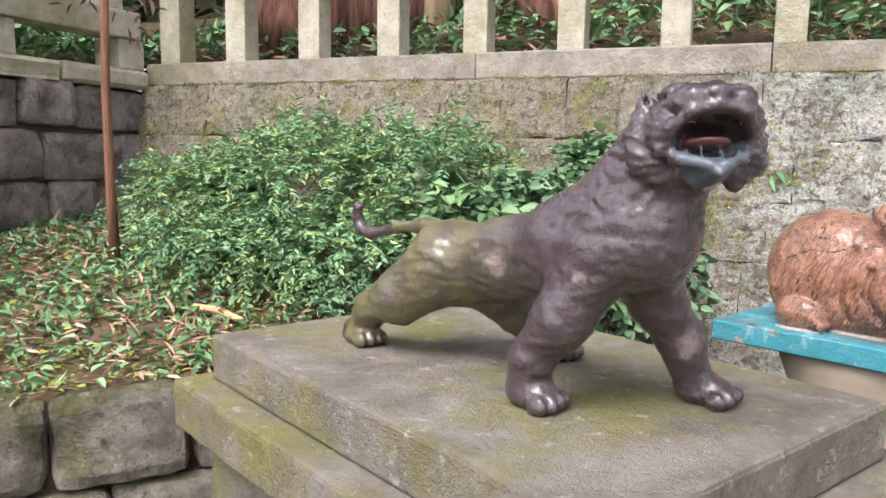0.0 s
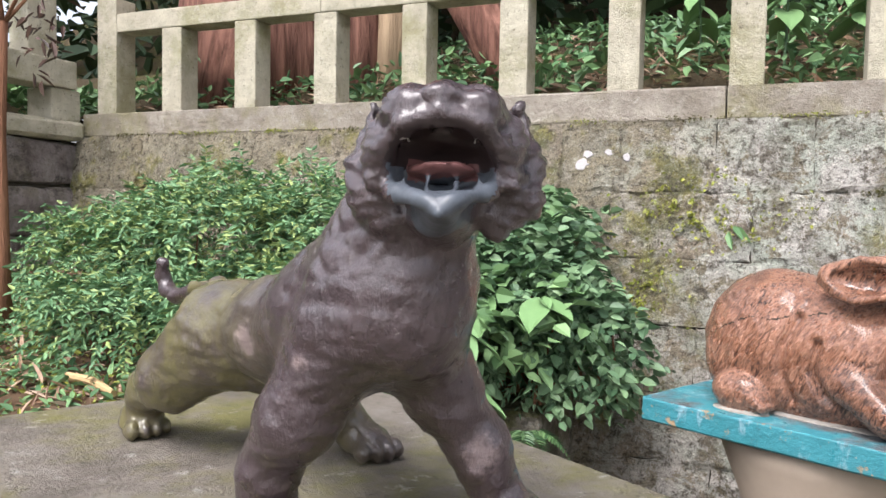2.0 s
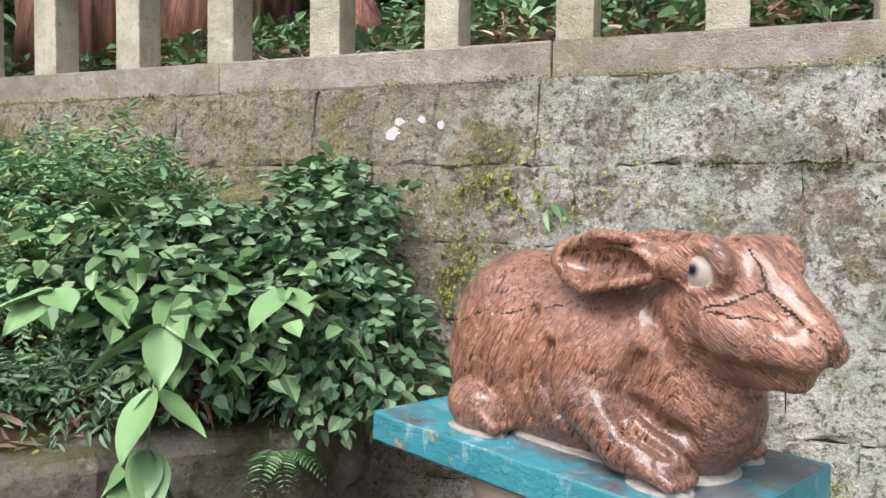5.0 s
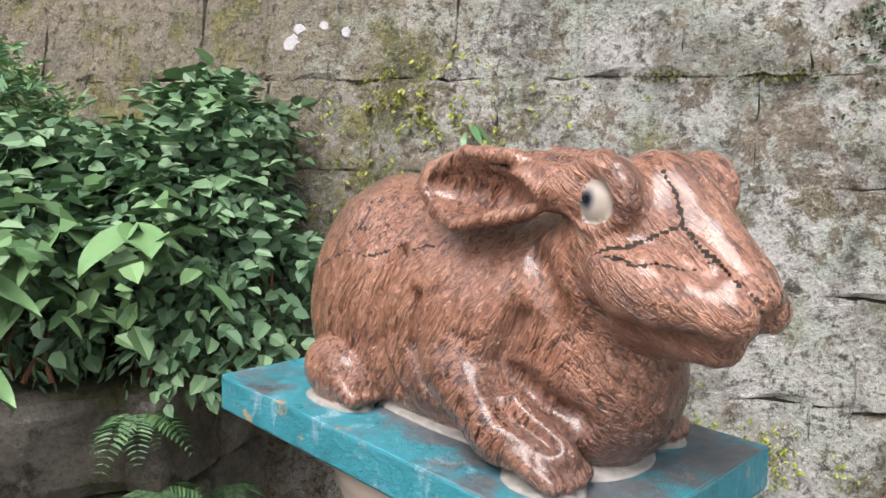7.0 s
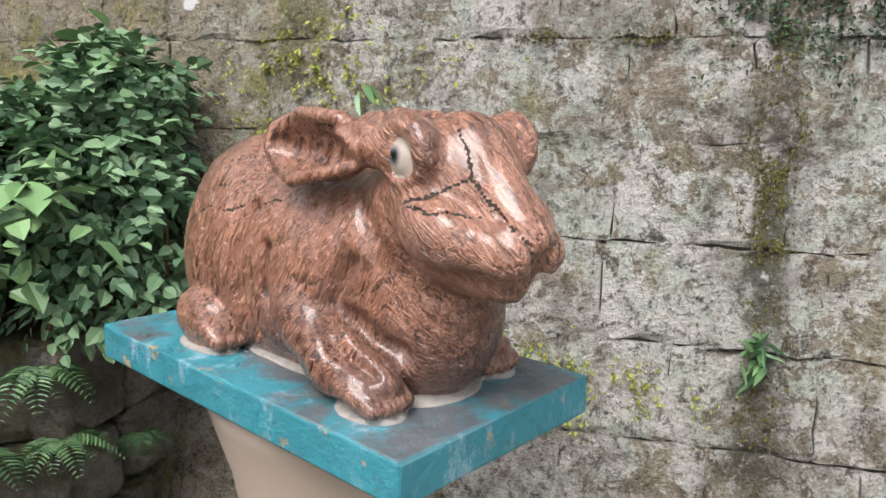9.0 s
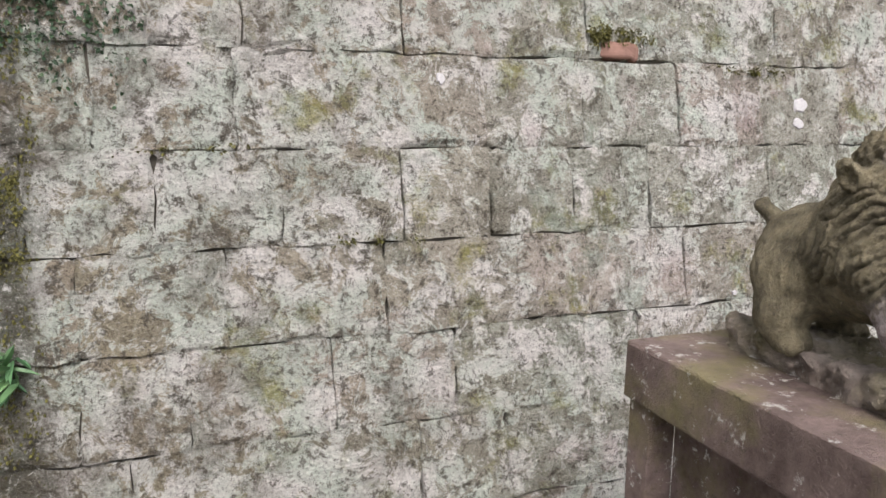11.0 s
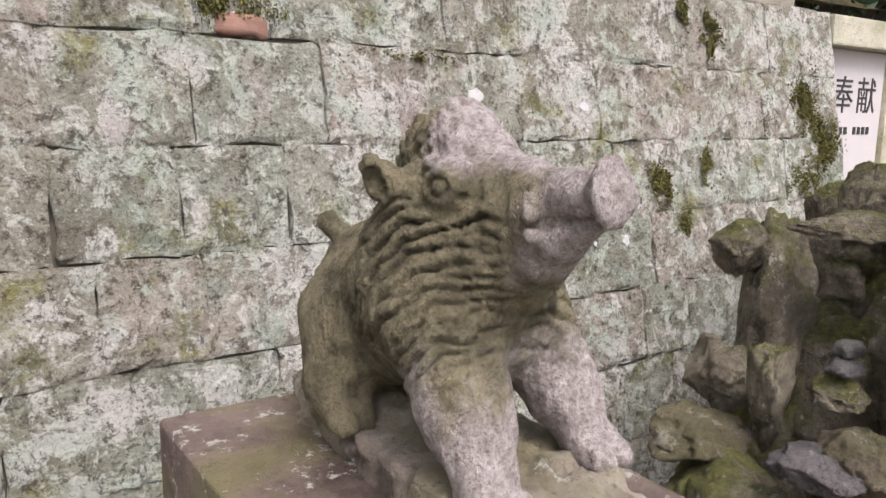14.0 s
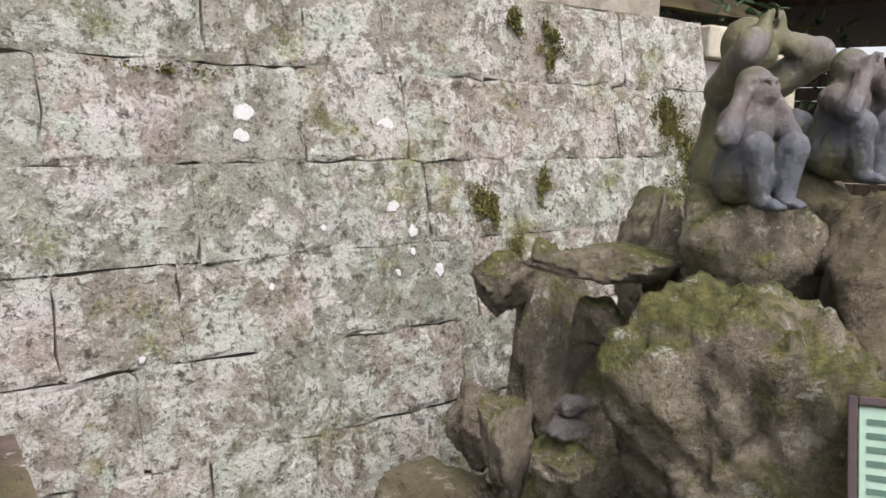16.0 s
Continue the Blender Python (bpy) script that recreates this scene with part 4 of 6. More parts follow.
    mats = [RABBIT, k.m, plain("white_bedding_mortar", (0.40, 0.365, 0.32), 0.9, 0.7, 60), plain("open_crack", (0.03, 0.022, 0.014), 0.9, 0.4, 40)]
    statue("rabbit_statue", v, f, mats, pose(0.397, 2.79, 0.9345, 0, 0, -26), "glazed brown ceramic rabbit statue, cracked, lying on the teal slab", slots)


def boar():
    s = Sculpt((-0.36, -0.20, 0.02), (0.40, 0.26, 0.54), 0.0042)
    s.blob((-0.135, 0.025, 0.215), (0.135, 0.105, 0.120), k=0.04)
    s.blob((0.01, 0.03, 0.265), (0.135, 0.118, 0.140), (0, -10, 0), 0.05)
    s.blob((0.05, 0.025, 0.335), (0.105, 0.092, 0.112), (0, -10, 0), 0.04)
    s.limb((0.05, 0.018, 0.385), (0.19, 0.010, 0.392), 0.070, 0.038, 0.025)
    s.limb((0.070, 0.014, 0.440), (0.185, 0.010, 0.412), 0.030, 0.026, 0.02)
    s.limb((0.19, 0.010, 0.398), (0.298, 0.003, 0.413), 0.031, 0.025, 0.012)
    s.limb((0.08, 0.03, 0.295), (0.285, 0.006, 0.384), 0.082, 0.012, 0.025)
    s.blob((0.310, 0.003, 0.414), (0.012, 0.031, 0.036), (0, -8, 0), 0.004)
    s.blob((0.344, 0.003, 0.418), (0.018, 0.07, 0.07), (0, -8, 0), 0.003, True)
    for side in (-1, 1):
        s.blob((0.326, 0.003 + side * 0.010, 0.418), (0.010, 0.005, 0.006), k=0.003, cut=True)
    # crest, brow, ears, tusks
    s.chain([(0.10, 0.012, 0.440), (0.055, 0.012, 0.462), (0.0, 0.018, 0.440), (-0.08, 0.025, 0.37)], [0.030, 0.034, 0.04, 0.03], 0.03)
    for side in (-1, 1):
        y = lambda d: 0.016 + side * d
        # eye: socket, ball, rim of the lids
        s.blob((0.102, y(0.052), 0.405), (0.036, 0.020, 0.030), (0, 0, side * 12), 0.012)
        s.blob((0.104, y(0.084), 0.405), (0.024, 0.022, 0.019), k=0.003, cut=True)
        s.blob((0.104, y(0.064), 0.405), (0.0145, 0.014, 0.0125), k=0.0005)
        ring = [(0.104 + 0.023 * math.cos(q * math.pi / 5), y(0.070 - 0.004 * math.cos(q * math.pi / 5)), 0.405 + 0.0175 * math.sin(q * math.pi / 5)) for q in range(11)]
        for a, b in zip(ring, ring[1:]):
            s.limb(a, b, 0.0052, 0.0052, 0.002)
        s.limb((0.070, y(0.062), 0.430), (0.130, y(0.052), 0.428), 0.009, 0.007, 0.006)
        # slit from the inner corner of the eye
        s.limb((0.132, y(0.058), 0.396), (0.172, y(0.050), 0.392), 0.005, 0.003, 0.004, True)
        # ear: a cupped lobe that stands out sideways
        s.limb((0.035, y(0.062), 0.398), (0.012, y(0.082), 0.406), 0.022, 0.023, 0.012)
        s.blob((0.004, y(0.094), 0.408), (0.027, 0.014, 0.032), (side * -28, 25, side * 20), 0.008)
        s.blob((0.020, y(0.104), 0.404), (0.018, 0.012, 0.023), (side * -28, 25, side * 20), 0.004, True)
        # tusk and lip
        s.limb((0.226, y(0.036), 0.368), (0.222, y(0.044), 0.408), 0.011, 0.006, 0.004)
        s.limb((0.210, y(0.040), 0.410), (0.206, y(0.054), 0.372), 0.005, 0.006, 0.004, True)
        s.limb((0.305, y(0.018), 0.390), (0.24, y(0.034), 0.376), 0.0055, 0.006, 0.005, True)
        s.limb((0.24, y(0.034), 0.376), (0.17, y(0.060), 0.366), 0.006, 0.005, 0.005, True)
        # lines that run back from lip and eye
        for run in ([(0.19, y(0.058), 0.368), (0.14, y(0.078), 0.355), (0.09, y(0.092), 0.352), (0.04, y(0.100), 0.36)],
                    [(0.15, y(0.076), 0.330), (0.10, y(0.092), 0.322), (0.05, y(0.104), 0.328)]):
            for a, b in zip(run, run[1:]):
                s.limb(a, b, 0.008, 0.008, 0.008, True)
    s.limb((0.030, 0.014, 0.435), (0.072, 0.010, 0.484), 0.034, 0.006, 0.015)
    # legs
    s.chain([(0.075, -0.03, 0.245), (0.15, -0.045, 0.155), (0.195, -0.05, 0.09)], [0.072, 0.050, 0.036], 0.03)
    s.chain([(0.055, 0.105, 0.235), (0.115, 0.135, 0.14), (0.15, 0.145, 0.085)], [0.066, 0.044, 0.034], 0.03)
    s.chain([(-0.15, -0.035, 0.19), (-0.135, -0.06, 0.11), (-0.115, -0.062, 0.07)], [0.075, 0.045, 0.033], 0.03)
    s.chain([(-0.15, 0.09, 0.18), (-0.14, 0.11, 0.11), (-0.16, 0.11, 0.07)], [0.07, 0.042, 0.033], 0.03)
    for x, y in ((0.215, -0.052), (0.17, 0.148), (-0.105, -0.062), (-0.13, 0.112)):
        s.blob((x, y - 0.015, 0.070), (0.045, 0.019, 0.026), (0, 8, 0), 0.008)
        s.blob((x, y + 0.015, 0.070), (0.045, 0.019, 0.026), (0, 8, 0), 0.008)
        s.limb((x - 0.05, y - 0.012, 0.09), (x - 0.045, y - 0.014, 0.06), 0.008, 0.004, 0.006)
    s.limb((-0.24, 0.01, 0.29), (-0.262, -0.01, 0.318), 0.02, 0.018, 0.012)
    v, f = s.skin()
    n = vertex_normals(v, f)
    # folds of skin along cheek and neck, hair on flanks and legs, curls on the crest
    far = np.hypot(v[:, 0] - 0.20, v[:, 2] - 0.13) + 0.022 * vnoise(v, 9, 31, 2) + 0.010 * vnoise(v, 24, 33, 2)
    wave = np.sin(far * 2 * math.pi / 0.0235)
    wave2 = np.sin(far * 2 * math.pi / 0.0150 + 3 * vnoise(v, 11, 35, 2))
    broken = np.clip(0.55 + 1.3 * vnoise(v * np.array((0.6, 1, 1.6)), 17, 37, 2), 0, 1)
    fold = 0.45 - 1.5 * broken * np.exp(-((wave - 1) / 0.30) ** 2) - 0.8 * (1 - broken) * np.exp(-((wave2 - 1) / 0.3) ** 2)
    neck = np.clip((v[:, 0] + 0.13) / 0.05, 0, 1) * np.clip((0.20 - v[:, 0]) / 0.04, 0, 1) * np.clip((v[:, 2] - 0.17) / 0.04, 0, 1) * np.clip((0.398 - v[:, 2]) / 0.02, 0, 1)
    neck = neck * np.clip(np.abs(v[:, 1] - 0.02) / 0.03 - 0.5, 0, 1)
    hair = vnoise(v * np.array((1.3, 1.3, 0.45)), 60, 5, 3)
    calm = np.clip((np.linalg.norm((v - np.array((0.104, 0.016, 0.405))) * np.array((1, 0, 1)), axis=1) - 0.034) / 0.012, 0, 1)
    hair, neck = hair * calm, neck * calm
    crest = np.clip((v[:, 2] - 0.40) / 0.04, 0, 1) * np.clip((0.085 - v[:, 0]) / 0.03, 0, 1)
    curls = np.sin(v[:, 0] * 260 + 5 * vnoise(v, 20, 3, 2)) * np.sin(v[:, 2] * 230 + 4 * vnoise(v, 18, 9, 2))
    v = v + n * (0.0032 * hair + 0.0060 * crest * curls + 0.0115 * neck * fold + 0.002 * vnoise(v, 16, 1, 2))[:, None]
    statue("boar_statue", v, f, [BOAR], pose(2.85, 2.56, 0.897, 0, 0, -90), "carved pale granite boar statue, green with algae, standing on rough stone")
    b = Sculpt((-0.34, -0.18, -0.03), (0.38, 0.24, 0.12), 0.006)
    q = np.abs(b.grid - np.array((0.005, 0.035, 0.015))) - np.array((0.285, 0.105, 0.036))
    q[..., 1] += 0.10 * np.clip(-b.grid[..., 0] - 0.05, 0, 1)
    b.d = np.linalg.norm(np.maximum(q, 0), axis=-1) + np.minimum(q.max(-1), 0) - 0.012
    b.d += 0.016 * vnoise(b.grid, 13, 3, 2) + 0.012 * vnoise(b.grid, 36, 4, 3) + 0.008 * np.abs(vnoise(b.grid, 70, 8, 2))
    b.d = np.maximum(b.d, -0.002 - b.grid[..., 2])
    v, f = b.skin()
    ob = new("boar_base_stone", mesh_of("boar_base_stone", v, f, [dressed_stone("hewn_granite", (0.15, 0.115, 0.09), (0.44, 0.37, 0.32), 0.5, 0.6)], True))
    ob.matrix_basis = pose(2.85, 2.56, 0.897, 0, 0, -90)
    tagged(ob, "rough hewn granite base between boar and plinth", "stone")


tiger()
rabbit()
boar()


# ---- rocks, monkeys and stone tablet ----
def rock_mesh(half, seed, mat, cuts=16, amp=0.13, level=5):
    """A faceted boulder: directions cut by random planes, then roughened."""
    g = np.random.default_rng(seed)
    bm = bmesh.new()
    bmesh.ops.create_icosphere(bm, subdivisions=level, radius=1)
    d = np.array([v.co for v in bm.verts])
    n = unit(cuts, g)
    h = g.uniform(0.62, 0.95, cuts)
    dots = d @ n.T
    reach = np.where(dots > 0.05, h / np.maximum(dots, 0.05), 9.0)
    r = -np.log(np.exp(-34 * np.minimum(reach, 3)).sum(1)) / 34
    p = d * np.clip(r, 0.3, 1.15)[:, None]
    p = p * (1.12 + amp * vnoise(p, 2.2, seed, 5) - 0.14 * np.abs(vnoise(p * np.array((1, 1, 0.5)), 4, seed + 9, 5)) - 0.05 * np.abs(vnoise(p, 11, seed + 5, 3)))[:, None] + 0.020 * np.stack([vnoise(p, 9, seed + i, 3) for i in range(3)], 1)
    for v, q in zip(bm.verts, p * np.array(half)):
        v.co = q
    me = bpy.data.meshes.new("rock")
    bm.to_mesh(me)
    bm.free()
    me.materials.append(mat)
    me.polygons.foreach_set("use_smooth", np.ones(len(me.polygons), bool))
    return me


def rock(c, half, turn, seed, label, name="boulder", mat=ROCK, **k):
    ob = new(name, rock_mesh(half, seed, mat, **k))
    ob.matrix_basis = pose(*c, *turn)
    return tagged(ob, label, "rock", "rock pile under the monkeys")


SLATE = rough_rock("grey_river_stone", (0.13, 0.115, 0.12), (0.27, 0.24, 0.24), 0.1, 0.2)
BROWN = rough_rock("brown_river_stone", (0.12, 0.093, 0.065), (0.27, 0.22, 0.16), 0.35, 0.35)
rock((4.74, 2.66, 0.48), (0.52, 0.46, 0.56), (0, 0, 20), 3, "large mossy boulder at the core of the pile", amp=0.15)
rock((4.33, 2.37, 0.76), (0.30, 0.27, 0.36), (8, -14, -30), 11, "big brown-green boulder with pale lichen scars", amp=0.17, level=6)
rock((4.23, 2.91, 0.82), (0.115, 0.10, 0.25), (0, 6, 20), 5, "dark upright stone leaning towards the wall", amp=0.10)
rock((4.14, 2.97, 1.04), (0.075, 0.08, 0.08), (0, 0, 20), 8, "dark knob of rock on the upright stone", "rock", amp=0.15)
rock((4.19, 2.66, 1.125), (0.165, 0.095, 0.042), (4, 3, -38), 17, "flat grey slab with a white lichen patch", "flat_stone")
rock((4.21, 2.72, 0.98), (0.07, 0.06, 0.07), (0, 0, 0), 19, "small dark stone wedged under the slab", "stone", level=4)
rock((3.985, 2.755, 0.73), (0.062, 0.05, 0.16), (0, -8, 30), 23, "upright mossy stone with lichen flecks", "stone")
rock((4.07, 2.95, 0.70), (0.10, 0.09, 0.12), (0, 0, 0), 29, "dark round stone by the wall", "stone")
rock((4.006, 2.59, 0.876), (0.034, 0.030, 0.023), (0, 0, 10), 31, "grey pebble on top of a small stack", "pebble", SLATE, level=4)
rock((3.994, 2.59, 0.836), (0.046, 0.040, 0.023), (0, 5, 60), 37, "grey pebble in a small stack", "pebble", SLATE, level=4)
rock((3.985, 2.60, 0.775), (0.078, 0.065, 0.042), (0, 0, 30), 41, "mossy stone under the pebbles", "stone")
rock((3.90, 2.86, 0.60), (0.16, 0.11, 0.065), (0, 5, 15), 43, "flat brown stone at the foot of the wall", "flat_stone", BROWN)
rock((3.82, 2.54, 0.66), (0.10, 0.085, 0.05), (6, 8, -20), 47, "flat grey stone in the pile", "flat_stone", SLATE)
rock((3.97, 2.50, 0.63), (0.15, 0.11, 0.08), (0, 8, 20), 53, "broad brown stone among the pile", "flat_stone", BROWN)
rock((3.80, 2.72, 0.48), (0.20, 0.17, 0.13), (0, 0, 50), 59, "low mossy stone among the pile")
rock((4.0, 2.35, 0.42), (0.20, 0.18, 0.22), (0, 0, 10), 61, "low dark boulder in the shade")
rock((4.45, 2.95, 0.55), (0.26, 0.24, 0.40), (0, 0, 0), 63, "shaded boulder beside the wall")
rock((4.47, 2.80, 1.12), (0.125, 0.11, 0.115), (0, 0, 40), 67, "grey-green round stone beside the monkeys")
rock((4.34, 2.65, 1.11), (0.055, 0.05, 0.14), (0, 0, 0), 71, "mossy upright stone beside the monkeys", "stone")
rock((4.36, 2.49, 1.130), (0.15, 0.12, 0.145), (0, 0, -35), 73, "squared mossy stone that carries a monkey")
rock((4.52, 2.28, 1.10), (0.15, 0.12, 0.17), (0, 4, -30), 79, "tan angular boulder beside the monkeys", mat=BROWN)
rock((4.74, 2.52, 1.16), (0.24, 0.2, 0.14), (0, 0, 0), 83, "low tan boulder behind the monkeys", mat=BROWN)
rock((4.95, 2.95, 0.95), (0.34, 0.30, 0.30), (0, 0, 0), 89, "mossy boulder behind the monkeys")
rock((4.53, 2.17, 0.74), (0.11, 0.10, 0.10), (0, 0, 0), 97, "small mossy stone beside the sign", "stone")
rock((4.66, 2.05, 0.40), (0.30, 0.28, 0.40), (0, 0, 0), 101, "mossy boulder in deep shade")


def monkey_material(name="painted_concrete_monkey", green=0.0):
    k = Nodes(name, 0.5)
    obj = k.t.nodes.new("ShaderNodeTexCoord").outputs["Object"]
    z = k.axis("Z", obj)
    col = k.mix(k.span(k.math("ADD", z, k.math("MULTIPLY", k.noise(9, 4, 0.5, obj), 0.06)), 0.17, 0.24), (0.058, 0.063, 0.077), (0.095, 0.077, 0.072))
    col = k.mix(k.span(k.math("SUBTRACT", k.noise(7, 5, 0.6, obj), k.math("MULTIPLY", k.axis("X", obj), 1.6)), 0.42 - green, 0.58 - green, 0, 0.88), col, k.mix(k.noise(30, 6, 0.7, obj), (0.045, 0.045, 0.016), (0.13, 0.12, 0.045)))
    col = k.mix(k.span(k.noise(26, 8, 0.75, obj), 0.55, 0.66, 0, 0.5), col, (0.28, 0.25, 0.255))
    k.paint(col)
    k.bump(k.noise(30, 9, 0.7, obj), 0.8, 0.012)
    return k.m


MONKEY = monkey_material()
MONKEY_OLD = monkey_material("mossy_concrete_monkey", 0.17)


def monkey(m, paw_at, elbow, label, mat=MONKEY):
    s = Sculpt((-0.14, -0.18, -0.02), (0.20, 0.18, 0.40), 0.0055)
    s.blob((-0.01, 0, 0.065), (0.082, 0.085, 0.07), k=0.03)
    s.limb((-0.015, 0, 0.09), (0.0, 0, 0.20), 0.072, 0.060, 0.03)
    s.limb((0.0, 0, 0.20), (0.012, 0, 0.25), 0.045, 0.04, 0.02)
    s.blob((0.012, 0, 0.278), (0.052, 0.050, 0.050), k=0.01)
    s.blob((0.048, 0, 0.260), (0.028, 0.026, 0.024), k=0.012)
    s.blob((0.052, 0, 0.296), (0.014, 0.036, 0.008), k=0.008)
    s.blob((0.066, 0, 0.272), (0.010, 0.008, 0.010), k=0.005)
    s.limb((0.074, -0.015, 0.250), (0.074, 0.015, 0.250), 0.003, 0.003, 0.003, True)
    for side in (-1, 1):
        s.blob((0.058, side * 0.016, 0.284), (0.008, 0.009, 0.006), k=0.004, cut=True)
        s.blob((0.056, side * 0.016, 0.283), (0.005, 0.006, 0.005), k=0.002)
        s.chain([(0.0, side * 0.06, 0.055), (0.085, side * 0.068, 0.135), (0.085, side * 0.050, 0.025)], [0.045, 0.036, 0.026], 0.016)
        s.blob((0.112, side * 0.042, 0.012), (0.038, 0.022, 0.014), k=0.01)
        for i in range(4):
            s.blob((0.142, side * 0.042 - 0.015 + 0.010 * i, 0.008), (0.012, 0.0055, 0.008), k=0.003)
        h = np.array(paw_at) * (1, side, 1)
        e = np.array(elbow) * (1, side, 1)
        s.chain([(0.0, side * 0.062, 0.205), e, h], [0.036, 0.028, 0.021], 0.014)
        s.blob(h + np.array((0.004, 0, 0.012)), (0.016, 0.014, 0.028), k=0.008)
        for i in range(3):
            s.limb(h + np.array((0.010, -0.009 + 0.009 * i, 0.015)), h + np.array((0.012, side * -0.010 - 0.009 + 0.009 * i, 0.042)), 0.0055, 0.0045, 0.003)
    v, f = s.skin()
    n = vertex_normals(v, f)
    v = v + n * (0.0026 * vnoise(v * np.array((1, 1, 0.5)), 55, 3, 3) + 0.003 * vnoise(v, 16, 5, 2))[:, None]
    statue("monkey_statue", v, f, [mat], m, label)


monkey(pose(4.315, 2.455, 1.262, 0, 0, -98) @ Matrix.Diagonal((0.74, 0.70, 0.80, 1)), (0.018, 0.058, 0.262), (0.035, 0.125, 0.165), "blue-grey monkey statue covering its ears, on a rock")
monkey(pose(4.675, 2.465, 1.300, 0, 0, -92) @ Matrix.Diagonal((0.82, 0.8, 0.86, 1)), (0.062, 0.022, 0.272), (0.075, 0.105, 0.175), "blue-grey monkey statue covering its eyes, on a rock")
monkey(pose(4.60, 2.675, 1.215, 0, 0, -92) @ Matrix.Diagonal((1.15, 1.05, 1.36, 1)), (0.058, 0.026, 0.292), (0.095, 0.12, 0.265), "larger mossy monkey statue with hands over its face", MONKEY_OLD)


def stone_tablet():
    t = thing("stone_tablet", pose(6.08, 3.90, 0), "pale inscribed stone tablet under a mossy stone cap", "monument")
    part("cap", box((-0.02, -0.06, 1.74), (0.90, 0.30, 1.885), 0.012, 2), FENCE, t, "mossy stone cap")
    pale = plain("pale_tablet_stone", (0.50, 0.455, 0.455), 0.8, 0.2, 7)
    part("panel", box((0.03, 0.03, 0.98), (0.70, 0.14, 1.738), 0.004), pale, t)
    part("side_post", box((0.702, 0.0, 0.30), (0.82, 0.2, 1.738), 0.008, 2), FENCE, t)
    part("base", box((-0.02, -0.05, 0.0), (0.90, 0.3, 0.978), 0.012, 2), FENCE, t)
    ink = plain("black_lettering", (0.03, 0.028, 0.028), 0.7)
    for i, word in enumerate("奉献"):
        data = bpy.data.curves.new("lettering", "FONT")
        data.body, data.size, data.extrude = word, 0.205, 0.002
        data.materials.append(ink)
        ob = new("lettering", data)
        ob.parent = t
        ob.matrix_basis = pose(0.19 + 0.235 * i, 0.0285, 1.43, 90)
    for i in range(9):
        if i in (4,):
            continue
        part("small_lettering", box((0.19 + i * 0.046, 0.0265, 1.30), (0.22 + i * 0.046, 0.0295, 1.34)), ink, t)


stone_tablet()


def sign_board():
    t = thing("sign_board", look((4.215, 1.975, 0.84), (2.98, 1.40, 1.25)) @ pose(0, 0, 0, 0, 180, -5), "green-white notice board in a dark frame before the rocks", "sign")
    part("panel", box((-0.15, -0.20, -0.006), (0.15, 0.16, 0.004), 0.002), plain("faded_green_panel", (0.30, 0.42, 0.33), 0.35, 0.2, 12), t)
    dark = plain("dark_frame_wood", (0.05, 0.03, 0.03), 0.5)
    for a, b in (((-0.165, -0.215, -0.01), (-0.151, 0.175, 0.012)), ((0.151, -0.215, -0.01), (0.165, 0.175, 0.012)), ((-0.15, 0.161, -0.01), (0.15, 0.175, 0.012)), ((-0.15, -0.215, -0.01), (0.15, -0.201, 0.012))):
        part("frame_bar", box(a, b, 0.002), dark, t)
    ink = plain("sign_ink", (0.06, 0.12, 0.09), 0.6)
    for r in range(15):
        part("text_bar", box((-0.138, 0.132 - 0.021 * r, 0.0045), (0.12 - 0.04 * (r % 3), 0.141 - 0.021 * r, 0.006)), ink, t)
    part("post", box((-0.02, -0.98, -0.04), (0.02, 0.1, -0.0105), 0.003), dark, t)


sign_board()


# ---- trees and forest behind the fence ----
def leafy(name, parent, at, along, length, width, mat, g, label="", **k):
    ob = new(name, leaf_mesh(name, at, along, length, width, mat, g, **k))
    ob.parent = parent
    ob["kind"] = "stuff"
    return tagged(ob, label=label) if label else ob


def tree(c, base, top, radii, label, mat, seed, crown_at, crown_r, count, wob=0.35):
    t = thing("tree", pose(*c), label, "tree")
    n = 9
    pts = [Vector(base).lerp(Vector(top), i / (n - 1)) + Vector((0.03 * math.sin(i * 1.7), 0.03 * math.cos(i * 1.3), 0)) for i in range(n)]
    rad = [float(np.interp(i / (n - 1), np.linspace(0, 1, len(radii)), radii)) for i in range(n)]
    part("trunk", tube(pts, rad, 44, wob), mat, t, smooth=True)
    g = np.random.default_rng(seed)
    for i in range(6):
        a = pts[-1 - i % 3]
        way = Vector((math.cos(i * 1.1), math.sin(i * 1.1), 0.35))
        part("limb", tube([a, a + way * 0.9, a + way * 2.0 + Vector((0, 0, 0.3))], [0.07, 0.05, 0.02], 7), mat, t, smooth=True)
    # The crown is out of view, added above the trunk to shade the wood.
    d = unit(count, g) * (g.uniform(0.45, 1, count) ** 0.5)[:, None] * np.array(crown_r)
    at = d + np.array(crown_at)
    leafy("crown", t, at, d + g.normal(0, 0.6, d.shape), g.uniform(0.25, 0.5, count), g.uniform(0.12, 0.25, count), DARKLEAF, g)


